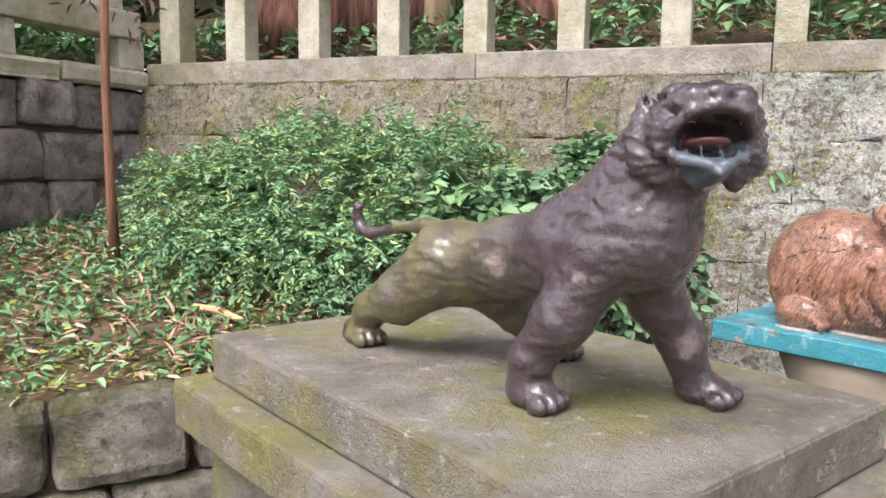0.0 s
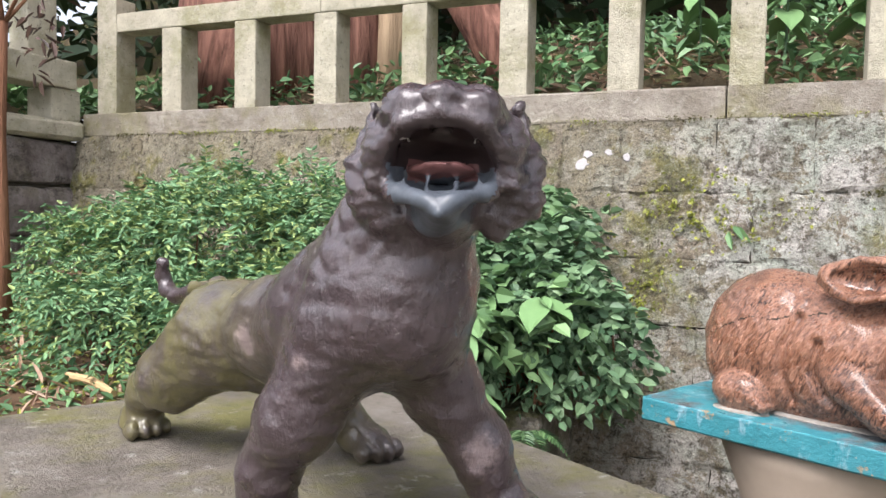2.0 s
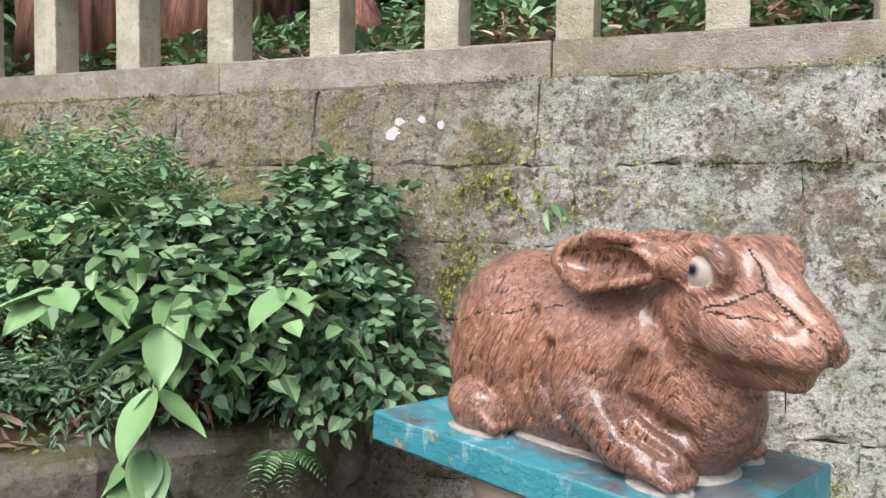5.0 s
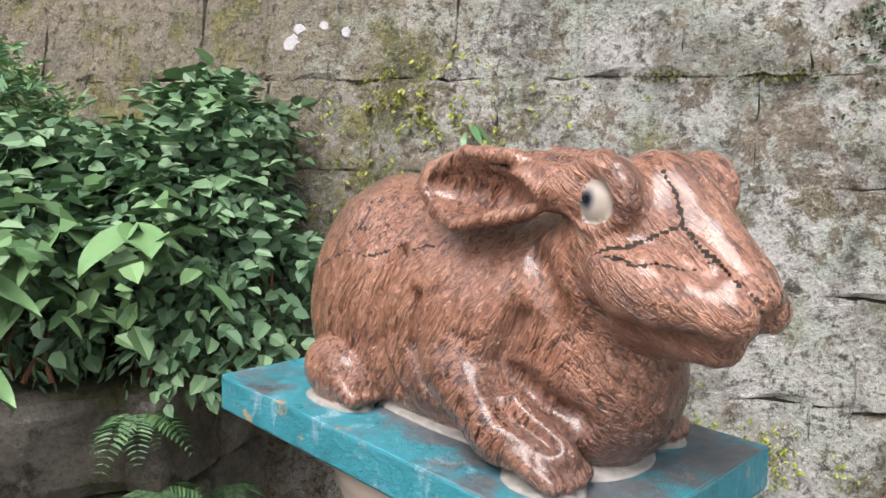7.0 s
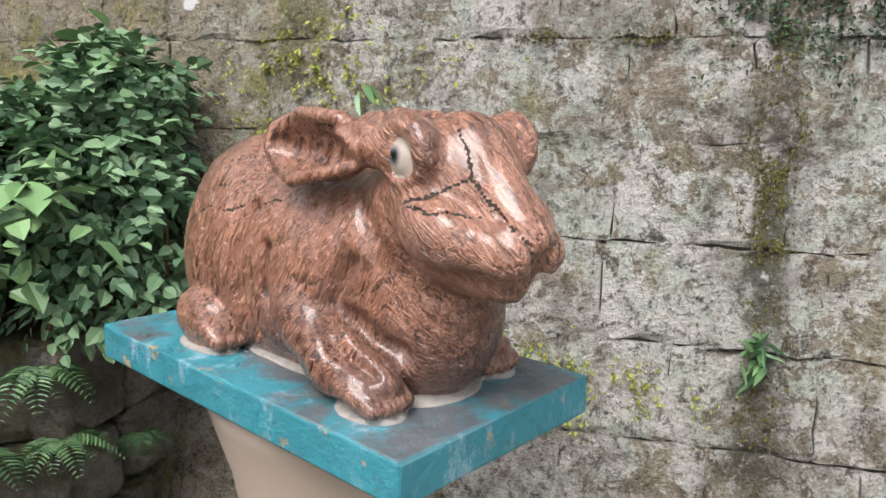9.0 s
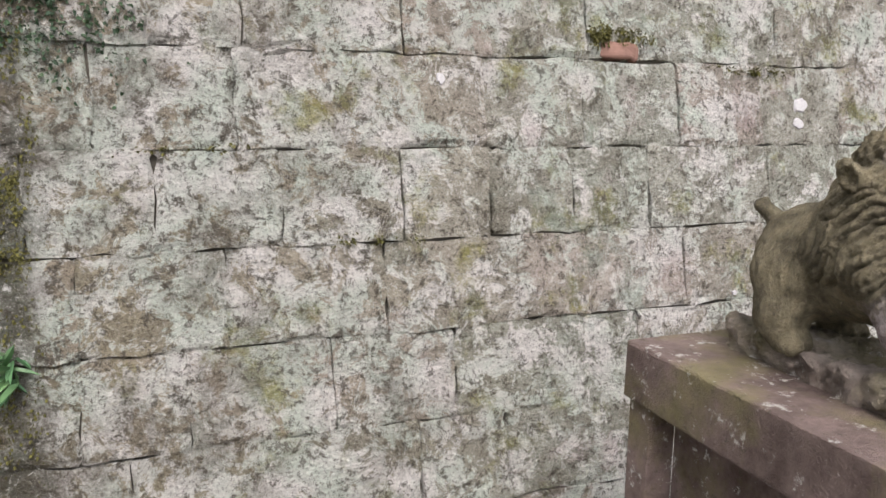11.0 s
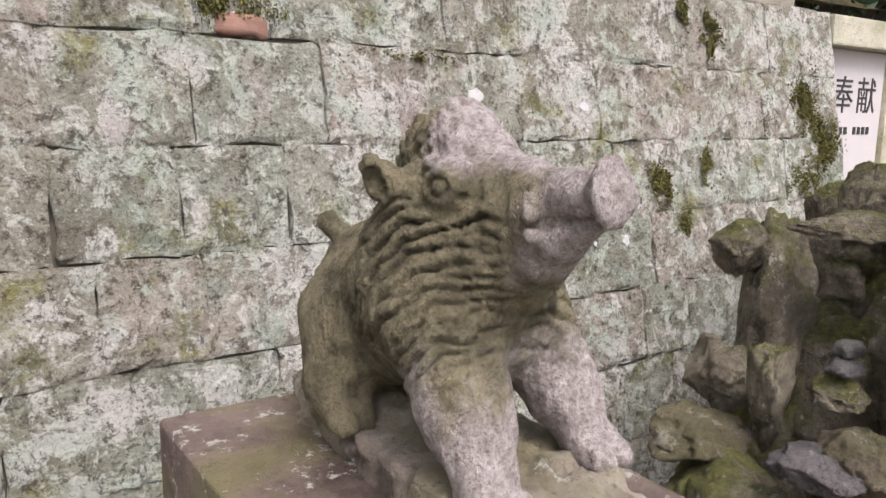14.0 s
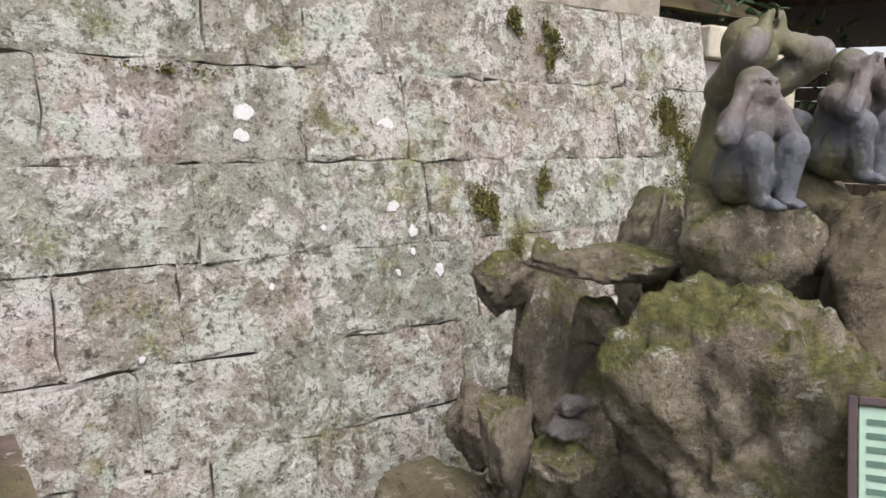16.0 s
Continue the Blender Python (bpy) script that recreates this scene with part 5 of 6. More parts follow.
tree((-2.85, 5.05, 2.1), (0, 0, -0.2), (0.1, 0.3, 6.5), [0.86, 0.66, 0.60, 0.55, 0.5], "great red-brown cedar with shaggy bark behind the fence", CEDAR, 3, (0.5, 0.8, 6.2), (3.6, 2.6, 1.6), 1500)
tree((-1.00, 4.62, 2.0), (0.06, 0, -0.1), (-2.5, 0.5, 4.2), [0.14, 0.13, 0.12, 0.11], "slender red-brown cedar leaning across the slope", CEDAR, 4, (-1.8, 1.0, 5.2), (2.4, 2.2, 1.3), 800, 0.2)
TAN = bark_material("tan_bark", (0.20, 0.13, 0.08), (0.46, 0.34, 0.22))
tree((-2.0, 4.78, 2.1), (0, 0, -0.1), (0.05, 0.25, 5), [0.12, 0.10, 0.09, 0.08], "narrow tan trunk beside the great cedar", TAN, 6, (0.3, 0.4, 5.8), (1.6, 1.6, 1.0), 400, 0.2)
tree((2.2, 7.2, 2.5), (0, 0, -0.2), (0.1, 0.2, 6), [0.4, 0.33, 0.3, 0.28], "dark cedar deep in the wood", CEDAR, 9, (0, 0.3, 5.6), (3.6, 3.0, 1.6), 1300)
tree((5.2, 6.4, 2.4), (0, 0, -0.2), (0.1, 0.2, 6), [0.35, 0.3, 0.28, 0.25], "dark cedar above the wall", CEDAR, 10, (0, 0, 5.4), (3.0, 2.6, 1.5), 1000)


def scattered(name, label, category, n, place, size, mat, seed, lift=0.05, spread=0.5, aspect=0.5, **k):
    """Leaves standing on a slope, as one growth."""
    g = np.random.default_rng(seed)
    p = place(g, n)
    along = g.normal(0, 1, (n, 3)) * (1, 1, spread) + np.array((0, -0.3, 0.35))
    p[:, 2] += g.uniform(0, lift, n)
    L = g.uniform(*size, n)
    ob = new(name, leaf_mesh(name, p, along, L, L * aspect * g.uniform(0.8, 1.2, n), mat, g, **k))
    return tagged(ob, label, category, kind="stuff")


def on_bank(x0, x1, y0, y1, lumps=3.0):
    def place(g, n):
        x, y = g.uniform(x0, x1, n * 3), g.uniform(y0, y1, n * 3)
        keep = vnoise(np.stack([x, y, 0 * x], -1), lumps, 6, 2) > g.uniform(-0.9, 0.5, n * 3)
        x, y = x[keep][:n], y[keep][:n]
        while len(x) < n:
            x, y = np.concatenate([x, x])[:n], np.concatenate([y, y])[:n]
        return np.stack([x, y, bank_height(x, y)], -1)
    return place


scattered("ground_cover", "low green ground cover on the slope behind the fence", "ground cover", 7500, on_bank(-4, 6, 4.12, 5.9, 1.6), (0.04, 0.10), COVER, 12, 0.12)
# Shade between the trees is painted in through the near-black leaf colour.
scattered("undergrowth", "undergrowth deep in the wood, with shade put into its dark colour", "undergrowth", 12000, on_bank(-9, 7, 5.9, 11), (0.12, 0.34), DARKLEAF, 13, 3.0)
scattered("litter_slope", "brown dead twigs and leaves under the trees", "leaf litter", 1500, on_bank(-3.5, 1.5, 4.12, 5.6), (0.04, 0.12), STRAW, 14, 0.02, 0.1, 0.18)


def on_terrace(g, n):
    x, y = -3.72 - g.uniform(0, 1, n) ** 1.5 * 5, g.uniform(0.5, 4.6, n)
    return np.stack([x, y, 1.99 + 0.30 * np.clip(-3.75 - x, 0, 9)], -1)


scattered("terrace_plants", "leafy green growth above the rubble wall", "ground cover", 7000, on_terrace, (0.05, 0.12), COVER, 15, 0.16)


def weed(c, n, size, seed, label, mat=BROAD, height=0.5):
    """A tall weed: a stem with broad leaves in whorls, each leaf a part."""
    t = thing("broad_leaf_weed", pose(*c), label, "plant", "broad weeds behind the fence")
    g = np.random.default_rng(seed)
    part("stem", tube([(0, 0, -0.1), (0.01, -0.01, height * 0.5), (0.0, -0.04, height)], [0.008, 0.006, 0.004], 6), SHRUB, t)
    for i in range(n):
        a = i * 2.4 + g.uniform(-0.4, 0.4)
        z = height * (0.35 + 0.65 * (i + 1) / n)
        L = size * g.uniform(0.75, 1.15)
        me = broad_leaf(L, L * 0.62, 0.22 + 0.2 * g.random(), mat)
        part("leaf", me, None, t, at=pose(0, 0, z, g.uniform(-12, 12), g.uniform(5, 35), math.degrees(a)))


def broad_leaf(length, width, droop, mat):
    """A leaf blade along +x with a midrib fold, a pointed tip and a slight curl."""
    nx, ny = 9, 5
    verts, faces = [], []
    for i in range(nx):
        u = i / (nx - 1)
        half = width / 2 * max(0.0, math.sin(math.pi * min(1, u * 0.97 + 0.03) ** 0.82)) ** 0.9 * (1 - 0.2 * u)
        half = max(half, 0.0006)
        for j in range(ny):
            w = (j / (ny - 1) - 0.5) * 2
            z = 0.10 * width * abs(w) - droop * length * u * u + 0.012 * length * math.sin(9 * u) * abs(w)
            verts.append((length * u, half * w, z))
    for i in range(nx - 1):
        for j in range(ny - 1):
            a = i * ny + j
            faces.append((a, a + ny, a + ny + 1, a + 1))
    return mesh_of("leaf", verts, faces, mat, True)


weed((0.28, 4.50, 2.16), 11, 0.20, 31, "tall broad-leaved weed behind the fence posts", height=0.55)
weed((0.62, 4.60, 2.2), 9, 0.20, 32, "tall broad-leaved weed behind the fence posts", height=0.42)
weed((-0.12, 4.62, 2.2), 8, 0.18, 33, "broad-leaved weed behind the fence posts", height=0.40)
weed((0.95, 4.45, 2.15), 8, 0.18, 34, "broad-leaved weed behind the fence posts", height=0.35)
weed((-3.05, 4.15, 2.0), 10, 0.13, 35, "bluish broad-leaved weed between the fence posts", SHRUB, 0.45)
weed((-3.2, 4.3, 2.05), 8, 0.12, 36, "bluish broad-leaved weed between the fence posts", SHRUB, 0.3)


# ---- plants of the bed ----
def bush(name, label, lumps, sprays, leaflets, leaf, mat, seed, stem_mat=TWIG, base_z=0.85, droop=0.3, reach=0.12):
    """A shrub of many leafy sprays round a few lumps, on stems that rise from the bed."""
    c0 = np.mean([c for c, r in lumps], axis=0)
    t = thing(name, pose(float(c0[0]), float(c0[1]), base_z - 0.05), label, "shrub")
    off = np.array((c0[0], c0[1], base_z - 0.05))
    g = np.random.default_rng(seed)
    for i, (c, r) in enumerate(lumps):
        for j in range(5):
            end = np.array(c) + np.array(r) * g.uniform(-0.6, 0.6, 3) - off
            foot = np.array((c[0], c[1], base_z - 0.08)) + np.array((*g.uniform(-0.12, 0.12, 2), 0)) - off
            foot[2] = 0
            mid = (foot + end) / 2 + g.normal(0, 0.03, 3)
            part("stem", tube([foot, mid, end], [0.007, 0.005, 0.003], 6), stem_mat, t)
    at, way, L, W = [], [], [], []
    share = np.array([np.prod(r) for c, r in lumps]) ** 0.67
    for (c, r), n in zip(lumps, (sprays * share / share.sum()).astype(int)):
        d = unit(n, g)
        d[:, 2] = np.where(d[:, 2] < -0.5, -d[:, 2], d[:, 2])
        rad = g.uniform(0.35, 1.0, n) ** 0.45
        p = np.array(c) + d * rad[:, None] * np.array(r) * (1 + 0.28 * vnoise(d * 1.0 + np.array(c), 3.1, seed, 2))[:, None]
        out = d * 0.7 + g.normal(0, 0.4, (n, 3)) + np.array((0, -0.15, -droop * 0.3))
        out /= np.linalg.norm(out, axis=1, keepdims=True)
        side = np.cross(out, np.array((0, 0, 1.0)))
        side /= np.linalg.norm(side, axis=1, keepdims=True) + 1e-9
        for i in range(leaflets):
            u = i / leaflets
            s = 1 if i % 2 else -1
            at.append(p + out * reach * u + np.array((0, 0, -droop * reach * u * u)))
            way.append(out * 0.7 + side * s * 0.8 + np.array((0, 0, -droop * 0.6)) + g.normal(0, 0.25, (n, 3)))
            size = leaf[0] * g.uniform(0.7, 1.2, n)
            L.append(size)
            W.append(size * leaf[1])
    leafy("crown", t, np.concatenate(at) - off, np.concatenate(way), np.concatenate(L), np.concatenate(W), mat, g, fold=0.12)


bush("nandina_bush", "airy green bush of fine leaflets with yellowing tips",
     [((-2.42, 3.05, 1.10), (0.42, 0.36, 0.33)), ((-1.95, 3.12, 1.22), (0.50, 0.40, 0.40)), ((-1.42, 3.22, 1.22), (0.48, 0.38, 0.40)), ((-1.55, 2.85, 1.02), (0.38, 0.28, 0.25)), ((-2.1, 2.72, 1.0), (0.35, 0.25, 0.22))],
     3000, 11, (0.036, 0.40), NANDINA, 51, reach=0.13)
bush("creeper_bush", "dense dark green shrub hanging over the edging stones",
     [((-0.92, 3.18, 1.08), (0.32, 0.32, 0.30)), ((-0.62, 3.30, 1.12), (0.30, 0.26, 0.28)), ((-0.62, 3.52, 1.32), (0.22, 0.13, 0.22)), ((-0.38, 3.28, 0.95), (0.20, 0.24, 0.22))],
     1500, 5, (0.050, 0.78), SHRUB, 52, droop=0.5, reach=0.12)
bush("underhanging_bush", "dark fine-leaved bush spilling over the edging wall",
     [((-0.58, 3.16, 0.90), (0.22, 0.12, 0.11)), ((-1.0, 2.88, 0.90), (0.28, 0.20, 0.10)), ((-1.3, 2.65, 0.88), (0.24, 0.18, 0.09))],
     520, 7, (0.042, 0.32), SHRUB, 53, droop=0.5, reach=0.09)

bush("leafy_bush", "mid-green shrub of larger pointed leaves before the dark bush",
     [((-0.78, 2.98, 1.06), (0.26, 0.20, 0.22)), ((-0.50, 3.10, 1.08), (0.20, 0.16, 0.18)), ((-1.05, 2.95, 1.22), (0.22, 0.18, 0.20)), ((-0.66, 3.45, 1.42), (0.18, 0.12, 0.14))],
     170, 3, (0.078, 0.70), leaf_material("mid_green_leaf", (0.085, 0.165, 0.065), (0.20, 0.32, 0.14), 0.45), 54, droop=0.5, reach=0.12)


def broad_plant():
    """The broad-leaved branch that hangs over the edge; each leaf is a part."""
    t = thing("broad_leaf_plant", pose(-0.80, 2.95, 0.80), "pale green broad-leaved plant arching over the edging stones", "plant")
    g = np.random.default_rng(71)
    runs = [[(0, 0, 0), (0.02, -0.03, 0.25), (0.08, -0.12, 0.36), (0.15, -0.24, 0.30), (0.19, -0.32, 0.16), (0.20, -0.35, 0.02)],
            [(0, 0, 0), (0.03, 0.0, 0.28), (0.16, 0.0, 0.37), (0.34, 0.03, 0.38)],
            [(0, 0, 0), (-0.05, -0.05, 0.25), (-0.12, -0.15, 0.38), (-0.16, -0.30, 0.38)],
            [(0, 0, 0), (-0.1, 0.05, 0.3), (-0.30, 0.1, 0.55), (-0.36, 0.1, 0.62)]]
    for run in runs:
        part("stem", tube(run, [0.007, 0.006, 0.005, 0.004, 0.003, 0.003][:len(run)], 6), SHRUB, t)
        pts = [Vector(p) for p in run]
        for i in range(1, len(pts)):
            for s in (-1, 1, 0, -0.5, 0.5)[: 5 if i == len(pts) - 1 else 3]:
                way = (pts[i] - pts[i - 1]).normalized()
                whole = pts[-1] - pts[0]
                yaw = math.degrees(math.atan2(whole.y, whole.x)) + s * g.uniform(55, 95) + g.uniform(-15, 15)
                down = max(0.0, -way.z)
                L = g.uniform(0.13, 0.21)
                part("leaf", broad_leaf(L, L * 0.6, 0.15 + 0.15 * g.random(), BROAD), None, t,
                     at=pose(*pts[i], g.uniform(-25, 25), 15 + 25 * down + g.uniform(-10, 22), yaw))


broad_plant()


def fern(c, fronds, length, seed, yaw=-40, label="small bright fern growing from the edging wall"):
    """A tuft of arching fronds, each a rib with paired leaflets."""
    t = thing("fern", pose(*c, 0, 0, yaw), label, "fern", "ferns on the edging wall")
    g = np.random.default_rng(seed)
    for i in range(fronds):
        a = radians(-70 + 140 * (i + 0.5) / fronds + g.uniform(-8, 8))
        L = length * g.uniform(0.7, 1.1)
        out = np.array((math.cos(a), math.sin(a), 0.55))
        s = np.linspace(0.12, 1, 15)[:, None]
        rib = out * s * L + np.array((0, 0, -0.95)) * L * s ** 2
        side = np.cross(out, (0, 0, 1.0))
        at = np.repeat(rib, 2, 0)
        sign = np.tile([1, -1], 15)[:, None]
        way = side * sign + out * 0.35 + np.array((0, 0, -0.25))
        size = np.repeat(L * 0.26 * np.sin(np.pi * (0.15 + 0.8 * s[:, 0])) + 0.006, 2)
        ob = new("frond", leaf_mesh("frond", at, way, size, size * 0.3, COVER, g, lean=0.15))
        ob.parent = t


fern((-0.53, 3.04, 0.70), 7, 0.16, 301)
fern((-0.62, 2.93, 0.50), 6, 0.14, 302)
fern((-0.50, 3.06, 0.50), 6, 0.15, 303)
fern((-0.86, 2.64, 0.46), 5, 0.12, 304)
fern((-0.44, 3.30, 0.42), 5, 0.10, 305)


def on_bed(x0, x1, y0, y1):
    def place(g, n):
        x, y = g.uniform(x0, x1, n * 4), g.uniform(y0, y1, n * 4)
        keep = ((np.stack([x, y], -1) - EDGE_A) @ EDGE_N > 0.05) & (x < -0.6)
        keep &= vnoise(np.stack([x, y, 0 * x], -1), 4.0, 2, 2) > g.uniform(-0.8, 0.5, n * 4)
        x, y = x[keep], y[keep]
        x, y = np.resize(x, n), np.resize(y, n)
        return np.stack([x, y, bed_height(x, y)], -1)
    return place


scattered("weeds", "small green weeds on the bed", "weeds", 5200, on_bed(-3.5, -0.7, 0.7, 3.4), (0.025, 0.06), COVER, 61, 0.05)
scattered("moss_tufts", "yellow-green moss and clover on the bed", "moss", 4600, on_bed(-3.5, -1.0, 0.7, 3.0), (0.012, 0.036), YELLOW, 62, 0.02)
scattered("leaf_litter", "dry pale bamboo leaves and twigs lying on the bed", "leaf litter", 2600, on_bed(-3.55, -0.9, 1.3, 3.6), (0.03, 0.11), STRAW, 63, 0.02, 0.08, 0.16)
part("fallen_stick", tube([(-2.02, 2.42, 0.87), (-1.9, 2.41, 0.868), (-1.74, 2.36, 0.85)], [0.014, 0.016, 0.012], 8), plain("split_wood", (0.50, 0.34, 0.17), 0.8), None)
tagged(bpy.data.objects["fallen_stick"], "pale broken stick lying on the earth", "stick")


def sapling():
    t = thing("sapling", pose(-2.70, 2.70, 0.95), "thin reddish-brown sapling with a few dark leaves", "tree")
    part("trunk", tube([(0, 0, -0.05), (-0.02, 0.01, 0.35), (-0.015, 0.0, 0.8), (-0.02, 0.02, 1.28)], [0.026, 0.022, 0.020, 0.018], 10, 0.2), TWIG, t, smooth=True)
    g = np.random.default_rng(81)
    at, way = [], []
    for i in range(7):
        a = i * 0.9
        end = Vector((0.25 * math.cos(a), 0.25 * math.sin(a), 1.28 + 0.18 + 0.04 * i))
        part("twig", tube([(-0.02, 0.02, 1.27), end * 0.5 + Vector((0, 0, 0.68)), end], [0.009, 0.006, 0.003], 6), TWIG, t)
        for j in range(14):
            at.append(np.array(end) * (0.6 + 0.4 * j / 14) + g.normal(0, 0.03, 3) + np.array((0, 0, 0.5 * (1 - (0.6 + 0.4 * j / 14)))))
            way.append(g.normal(0, 1, 3) + np.array((0, 0, -0.6)))
    n = len(at)
    leafy("crown", t, np.array(at), np.array(way), g.uniform(0.05, 0.09, n), g.uniform(0.018, 0.03, n), leaf_material("purple_brown_leaf", (0.05, 0.03, 0.025), (0.13, 0.07, 0.05)), g)


sapling()


# ---- growth on the wall ----
def wall_growth(name, label, n, cx, cz, rx, rz, size, mat, seed, category="moss", aspect=0.7, out=0.02, hang=0.4):
    g = np.random.default_rng(seed)
    r, a = np.sqrt(g.uniform(0, 1, n)), g.uniform(0, 2 * math.pi, n)
    lobes = 1 + 0.35 * np.sin(2 * a + seed) + 0.28 * np.sin(3 * a + 2.3 * seed) + 0.2 * np.sin(7 * a + seed)
    r = r * lobes * (1 + 0.25 * g.normal(0, 1, n) * (r > 0.55))
    x, z = cx + rx * r * np.cos(a), cz + rz * (r * np.sin(a) - 0.5 * g.uniform(0, 1, n) ** 3)
    z = np.minimum(z, 1.885)
    keep = vnoise(np.stack([x, 0.6 * z, 0 * x], -1), 24, seed, 3) > g.uniform(-0.45, 0.45, n) + 0.25 * (r - 0.5)
    x, z = x[keep], z[keep]
    at = np.stack([x, wall_y(z) - g.uniform(0, out, len(x)), z], -1)
    way = g.normal(0, 0.8, at.shape) + np.array((0, -0.7, -hang))
    L = g.uniform(*size, len(x))
    ob = new(name, leaf_mesh(name, at, way, L, L * aspect, mat, g))
    return tagged(ob, label, category, kind="stuff")


wall_growth("wall_creeper", "tiny yellow-green creeper on the wall face", 1100, -0.06, 1.50, 0.30, 0.17, (0.010, 0.022), YELLOW, 1, "creeper")
wall_growth("wall_creeper", "tiny yellow-green creeper on the wall face", 420, -0.22, 1.15, 0.18, 0.16, (0.010, 0.022), YELLOW, 2, "creeper")
wall_growth("wall_creeper", "yellow-green creeper low on the wall", 1100, 0.75, 0.66, 0.30, 0.11, (0.008, 0.018), YELLOW, 3, "creeper")
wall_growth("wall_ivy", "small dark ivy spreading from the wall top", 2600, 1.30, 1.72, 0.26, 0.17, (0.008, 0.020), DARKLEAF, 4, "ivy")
wall_growth("wall_ivy", "dark moss running down the wall joint", 3600, 1.26, 1.22, 0.075, 0.60, (0.005, 0.013), MOSS, 5, "ivy", out=0.008, hang=1.2)
wall_growth("wall_fern", "small green fern rooted in the wall", 60, 1.24, 0.77, 0.05, 0.07, (0.05, 0.11), COVER, 6, "fern", 0.22, 0.02, 0.3)
wall_growth("wall_weed", "single green sprig on the wall", 8, 0.14, 1.43, 0.03, 0.03, (0.06, 0.10), COVER, 7, "weed", 0.35, 0.01, 0.2)
for i, (x, z, rx, rz, n) in enumerate(((5.0, 1.72, 0.065, 0.085, 420), (4.83, 1.80, 0.035, 0.05, 160), (4.62, 1.14, 0.055, 0.07, 320), (4.90, 1.19, 0.05, 0.05, 240), (5.62, 1.45, 0.12, 0.11, 900), (5.78, 1.28, 0.10, 0.12, 520), (5.6, 1.15, 0.1, 0.09, 320), (5.74, 1.0, 0.12, 0.12, 420), (3.0, 1.66, 0.10, 0.035, 240), (4.75, 0.98, 0.06, 0.04, 140))):
    wall_growth("moss_clump", "brown-green moss tuft hanging on the wall", n * 6, x, z, rx, rz, (0.006, 0.015), MOSS, 20 + i, out=0.014, hang=1.0)
for i in range(14):
    wall_growth("moss_clump", "thin moss along a joint under the coping", 200, -3.1 + 0.5 * i, 1.875, 0.24, 0.012, (0.006, 0.014), YELLOW if i % 3 else MOSS, 50 + i, hang=0.1)
for i, (x, z) in enumerate(((0.62, 1.575), (0.9, 1.57), (1.7, 1.30), (2.2, 1.04), (3.6, 1.55))):
    wall_growth("moss_clump", "moss cushion in a wall joint", 180, x, z, 0.14, 0.018, (0.008, 0.016), MOSS, 80 + i, hang=0.1)


def lichen_patch(x, z, r, seed):
    g = np.random.default_rng(seed)
    n = 18
    bm = bmesh.new()
    rad = [r * (1 + 0.12 * math.sin(2 * i * 2 * math.pi / n + seed) + 0.10 * math.sin(5 * i * 2 * math.pi / n + 2 * seed) + g.normal(0, 0.09)) for i in range(n)]
    rim = [bm.verts.new((rad[i] * math.cos(2 * math.pi * i / n), 0.004, rad[i] * math.sin(2 * math.pi * i / n))) for i in range(n)]
    inner = [bm.verts.new((v.co.x * 0.8, -0.001, v.co.z * 0.8)) for v in rim]
    for i in range(n):
        bm.faces.new((rim[i], rim[(i + 1) % n], inner[(i + 1) % n], inner[i]))
    bm.faces.new(inner)
    part("lichen", bm, LICHEN, wall_north, at=pose(x, wall_y(z) - 0.004, z, -11.3))


for i, (x, z, r) in enumerate(((3.72, 1.196, 0.024), (3.788, 1.435, 0.034), (3.775, 1.37, 0.026), (4.257, 1.41, 0.03), (4.255, 1.36, 0.022), (4.403, 0.939, 0.024), (4.313, 1.069, 0.022),
                               (4.248, 1.153, 0.026), (4.319, 0.67, 0.018), (3.872, 0.631, 0.021), (4.245, 0.945, 0.014), (4.305, 1.007, 0.014), (3.818, 0.945, 0.012),
                               (-0.51, 1.685, 0.034), (-0.485, 1.73, 0.024), (-0.397, 1.737, 0.02), (-0.321, 1.714, 0.02), (2.42, 1.5, 0.02), (4.0, 1.1, 0.012), (3.45, 0.8, 0.012))):
    lichen_patch(x, z, r * 0.85, i)
part("red_stone", rough_block(0.16, 0.06, 0.06, 3.0, noise_amp=0.018, round_=0.02), plain("reddish_tuff", (0.30, 0.165, 0.125), 0.95, 0.6, 22), wall_north, at=pose(3.05, wall_y(1.6) + 0.024, 1.600, -11.3))


# ---- pavilion beyond the tablet ----
def pavilion():
    t = thing("pavilion", pose(11.6, 6.0, 0, 0, 0, 28), "dark timber pavilion with a low boarded wall and raftered eaves", "building")
    wood = bark_material("dark_timber", (0.018, 0.012, 0.010), (0.06, 0.04, 0.03))
    part("floor", box((-2.5, -4, 0), (3, 4, 0.4), 0.02), wood, t)
    for x in (-2.2, 2.6):
        for y in (-3.6, -1.3, 1.0, 3.6):
            part("post", box((x - 0.1, y - 0.1, 0.401), (x + 0.1, y + 0.1, 2.45), 0.01), wood, t)
    for i in range(14):
        z = 0.405 + i * 0.115
        part("board", box((-2.29, -3.9, z), (-2.255, 3.9, z + 0.108), 0.004), wood, t)
    part("beam", box((-2.35, -4.2, 2.451), (-2.05, 4.2, 2.56), 0.01), wood, t)
    part("roof", box((-3.2, -4.8, 2.662), (3.6, 4.8, 2.85), 0.03), wood, t)
    for i in range(40):
        y = -4.6 + i * 0.235
        part("rafter", box((-3.15, y, 2.562), (-1.9, y + 0.08, 2.66), 0.005), wood, t)


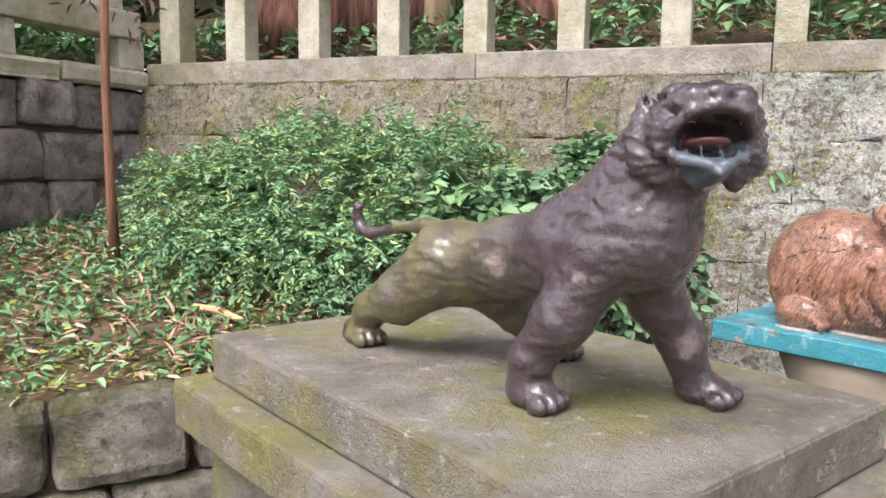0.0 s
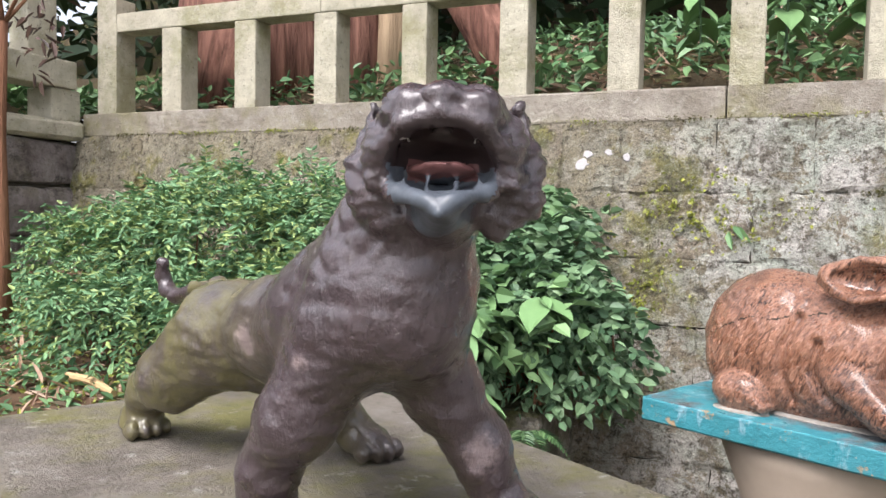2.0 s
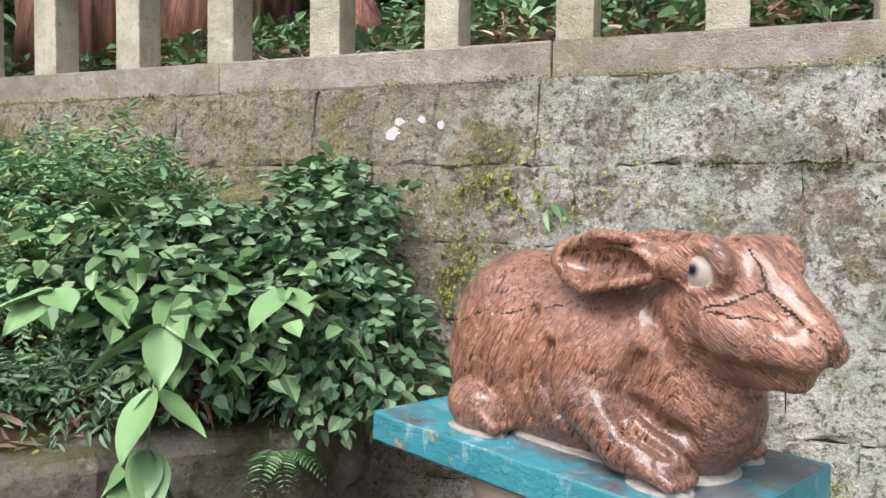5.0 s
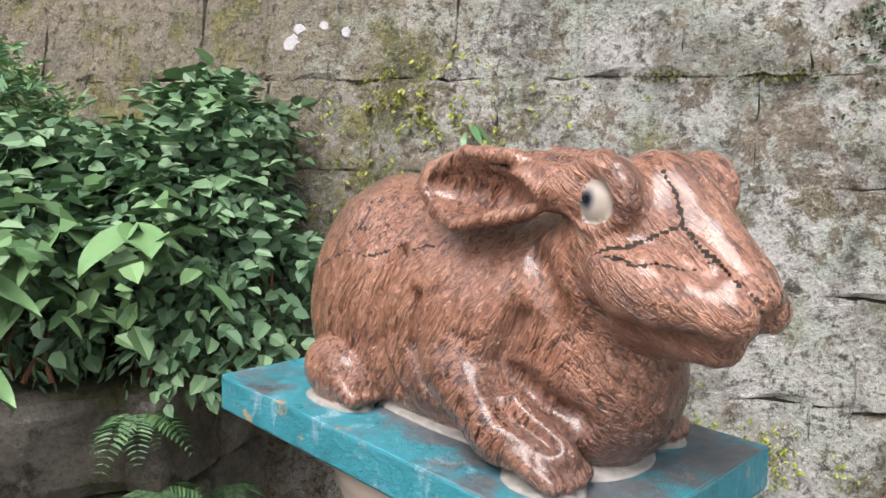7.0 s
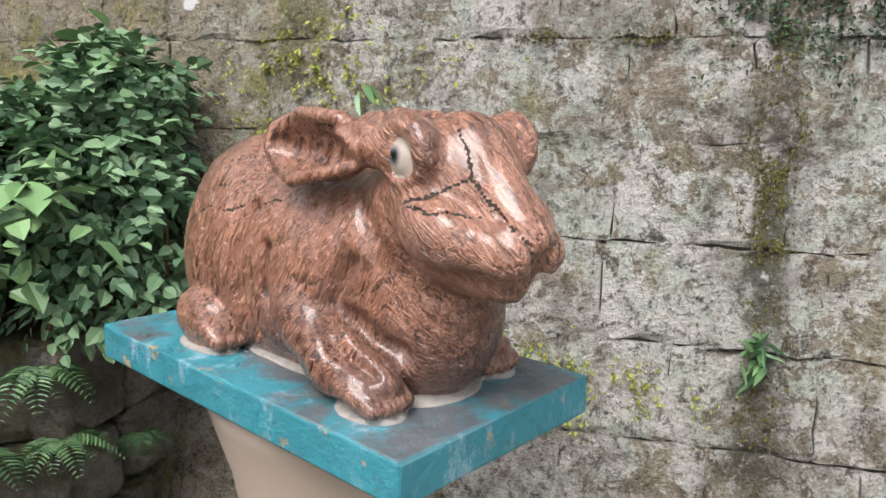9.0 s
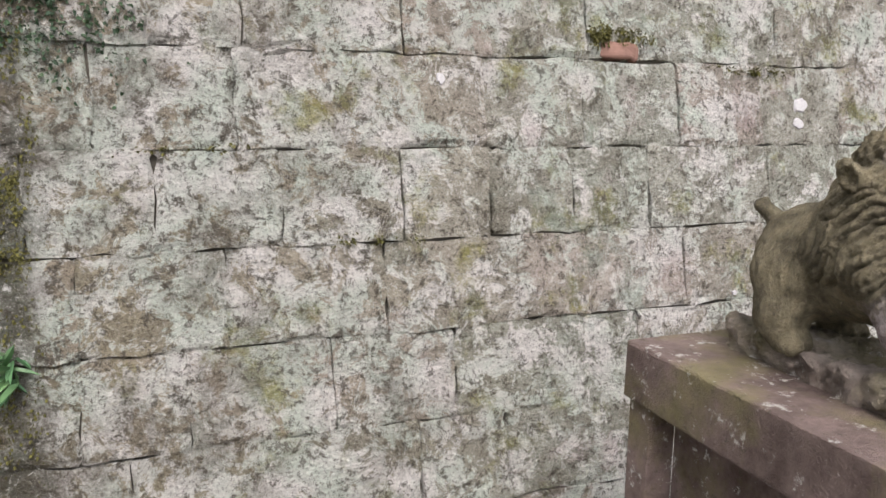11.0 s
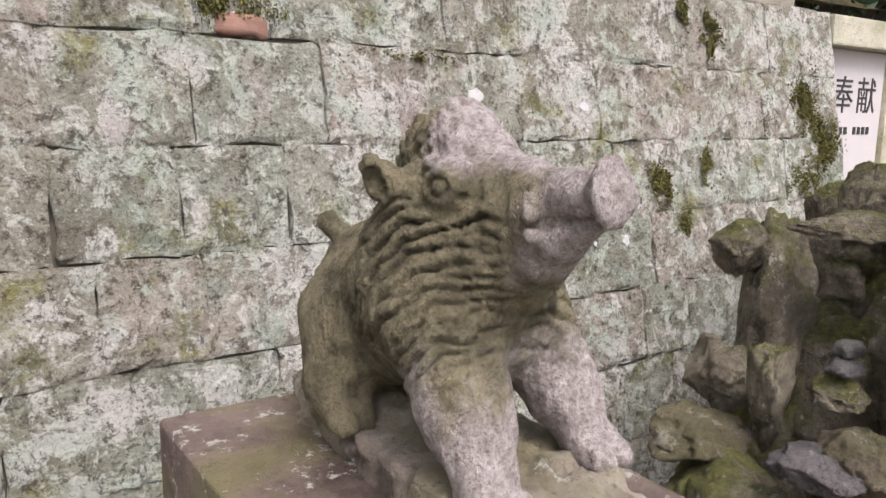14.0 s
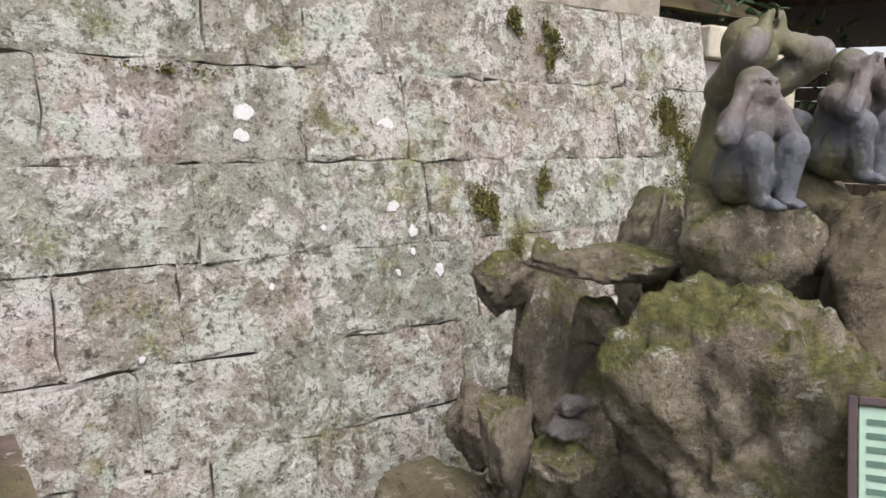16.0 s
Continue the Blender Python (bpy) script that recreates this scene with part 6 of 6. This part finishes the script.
pavilion()
g = np.random.default_rng(91)
d = unit(700, g) * np.array((0.9, 0.9, 0.8))
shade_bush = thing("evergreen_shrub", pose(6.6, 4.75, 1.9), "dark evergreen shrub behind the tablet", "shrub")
part("stem", tube([(0, 0, -1.9), (0.02, 0, -0.8), (0, 0, 0.1)], [0.09, 0.07, 0.04], 10, 0.2), CEDAR, shade_bush, smooth=True)
leafy("crown", shade_bush, d * g.uniform(0.5, 1, (700, 1)) + np.array((0, 0, 0.45)), d + g.normal(0, 0.5, d.shape), g.uniform(0.06, 0.14, 700), g.uniform(0.03, 0.07, 700), DARKLEAF, g)
d = unit(500, g) * np.array((1.2, 0.8, 0.7))
far_bush = thing("evergreen_shrub", pose(9.6, 5.6, 0), "dark leafy shrub in front of the pavilion", "shrub")
part("stem", tube([(0, 0, 0), (0.02, 0, 0.8), (0, 0, 1.6)], [0.06, 0.05, 0.03], 8), CEDAR, far_bush, smooth=True)
leafy("crown", far_bush, d * g.uniform(0.4, 1, (500, 1)) + np.array((0, 0, 1.75)), d + g.normal(0, 0.5, d.shape), g.uniform(0.08, 0.16, 500), g.uniform(0.04, 0.08, 500), DARKLEAF, g)

# ---- blocks of the retaining wall and stones of the side walls ----
def tuff_block(w, h, gen):
    """One block: worn edges and an uneven front, which faces -y."""
    nx, nz = 8, 7
    xs = np.array([0, 0.05, 0.2, 0.4, 0.6, 0.8, 0.95, 1.0]) * w
    zs = np.array([0, 0.07, 0.27, 0.5, 0.73, 0.93, 1.0]) * h
    verts = []
    deep = gen.uniform(0.2, 1.1)
    for i in range(nx):
        for j in range(nz):
            rim = (i in (0, nx - 1)) + (j in (0, nz - 1))
            y = deep * (0.0075 * min(rim, 1) + 0.006 * (rim == 2)) + float(np.clip(gen.normal(0, 0.004), -0.008, 0.008))
            verts.append((xs[i] + gen.normal(0, 0.004), y, zs[j] + gen.normal(0, 0.004)))
    faces = [(i * nz + j, (i + 1) * nz + j, (i + 1) * nz + j + 1, i * nz + j + 1) for i in range(nx - 1) for j in range(nz - 1)]
    ring = [i * nz for i in range(nx)] + [(nx - 1) * nz + j for j in range(1, nz)] + [i * nz + nz - 1 for i in range(nx - 2, -1, -1)] + [j for j in range(nz - 2, 0, -1)]
    first = len(verts)
    for r in ring:
        verts.append((verts[r][0], 0.05, verts[r][2]))
    m = len(ring)
    for i in range(m):
        faces.append((ring[i], first + i, first + (i + 1) % m, ring[(i + 1) % m]))
    return verts, faces


gen = np.random.default_rng(21)
courses = [-0.02, 0.245, 0.51, 0.77, 1.03, 1.295, 1.57, 1.868]
lean = math.degrees(math.atan(BATTER))
for row, (z0, z1) in enumerate(zip(courses, courses[1:])):
    x = WALL_W - gen.uniform(0, 0.25)
    while x < WALL_E - 0.05:
        w = float(np.clip(gen.normal(0.335, 0.06), 0.25, 0.52))
        a, b = max(x, WALL_W), min(x + w, WALL_E)
        if WALL_E - b < 0.15:
            b = WALL_E
        x = b if b == WALL_E else x + w
        if b - a < 0.06:
            continue
        gap = 0.001
        v, f = tuff_block(b - a - gap, (z1 - z0) / math.cos(radians(lean)) - gap, gen)
        part("block", mesh_of("block", v, f, TUFF), None, wall_north,
             at=pose(a + gap / 2, wall_y(z0) + float(np.clip(gen.normal(0, 0.003), -0.006, 0.006)), z0 + 0.002, -lean, 0, 0))

gen = np.random.default_rng(5)
for z0, z1 in ((0.55, 0.80), (0.80, 1.06), (1.06, 1.31), (1.31, 1.585), (1.585, 1.84)):
    y = 0.9 + gen.uniform(0, 0.2)
    while y < 3.75:
        w = gen.uniform(0.32, 0.62)
        e = min(y + w, 3.79)
        if 3.79 - e < 0.2:
            e = 3.79
        part("stone", rough_block(e - y - 0.012, z1 - z0 - 0.01, 0.2, gen.uniform(0, 50)), WEST, wall_west,
             at=pose(-3.58 + gen.normal(0, 0.015), (y + e) / 2, (z0 + z1) / 2 + gen.normal(0, 0.006), gen.normal(0, 2), 0, 90 + gen.normal(0, 2)))
        y = e

bed_wall = thing("wall_bed", pose(0, 0, 0), "low dry-stone edging wall of dark mossy stones round the bed", "retaining wall", kind="structure")
ang = math.degrees(math.atan2(EDGE_T[1], EDGE_T[0]))
length = float(np.linalg.norm(EDGE_B - EDGE_A))
for row, (z0, z1) in enumerate(((-0.02, 0.24), (0.24, 0.48), (0.48, 0.77))):
    s = 0.0 - 0.1 * row
    while s < length - 0.1:
        w = gen.uniform(0.26, 0.46)
        e = min(s + w, length)
        if length - e < 0.15:
            e = length
        c = EDGE_A + EDGE_T * (s + e) / 2 + EDGE_N * (0.09 + 0.02 * row)
        part("stone", rough_block(e - s - 0.01, z1 - z0 - 0.008, 0.24, gen.uniform(0, 50), noise_amp=0.014, round_=0.045), EDGE, bed_wall,
             at=pose(c[0], c[1], (z0 + z1) / 2 + gen.normal(0, 0.008), gen.normal(0, 3), gen.normal(0, 2), ang + gen.normal(0, 3)))
        s = e
    for y0, y1 in ((3.03, 3.29), (3.295, 3.62)):
        part("stone", rough_block(y1 - y0, z1 - z0 - 0.008, 0.2, gen.uniform(0, 50), noise_amp=0.014, round_=0.04), EDGE, bed_wall,
             at=pose(-0.58 + 0.01 * row, (y0 + y1) / 2 + gen.normal(0, 0.02), (z0 + z1) / 2, gen.normal(0, 3), 0, 90 + gen.normal(0, 3)))
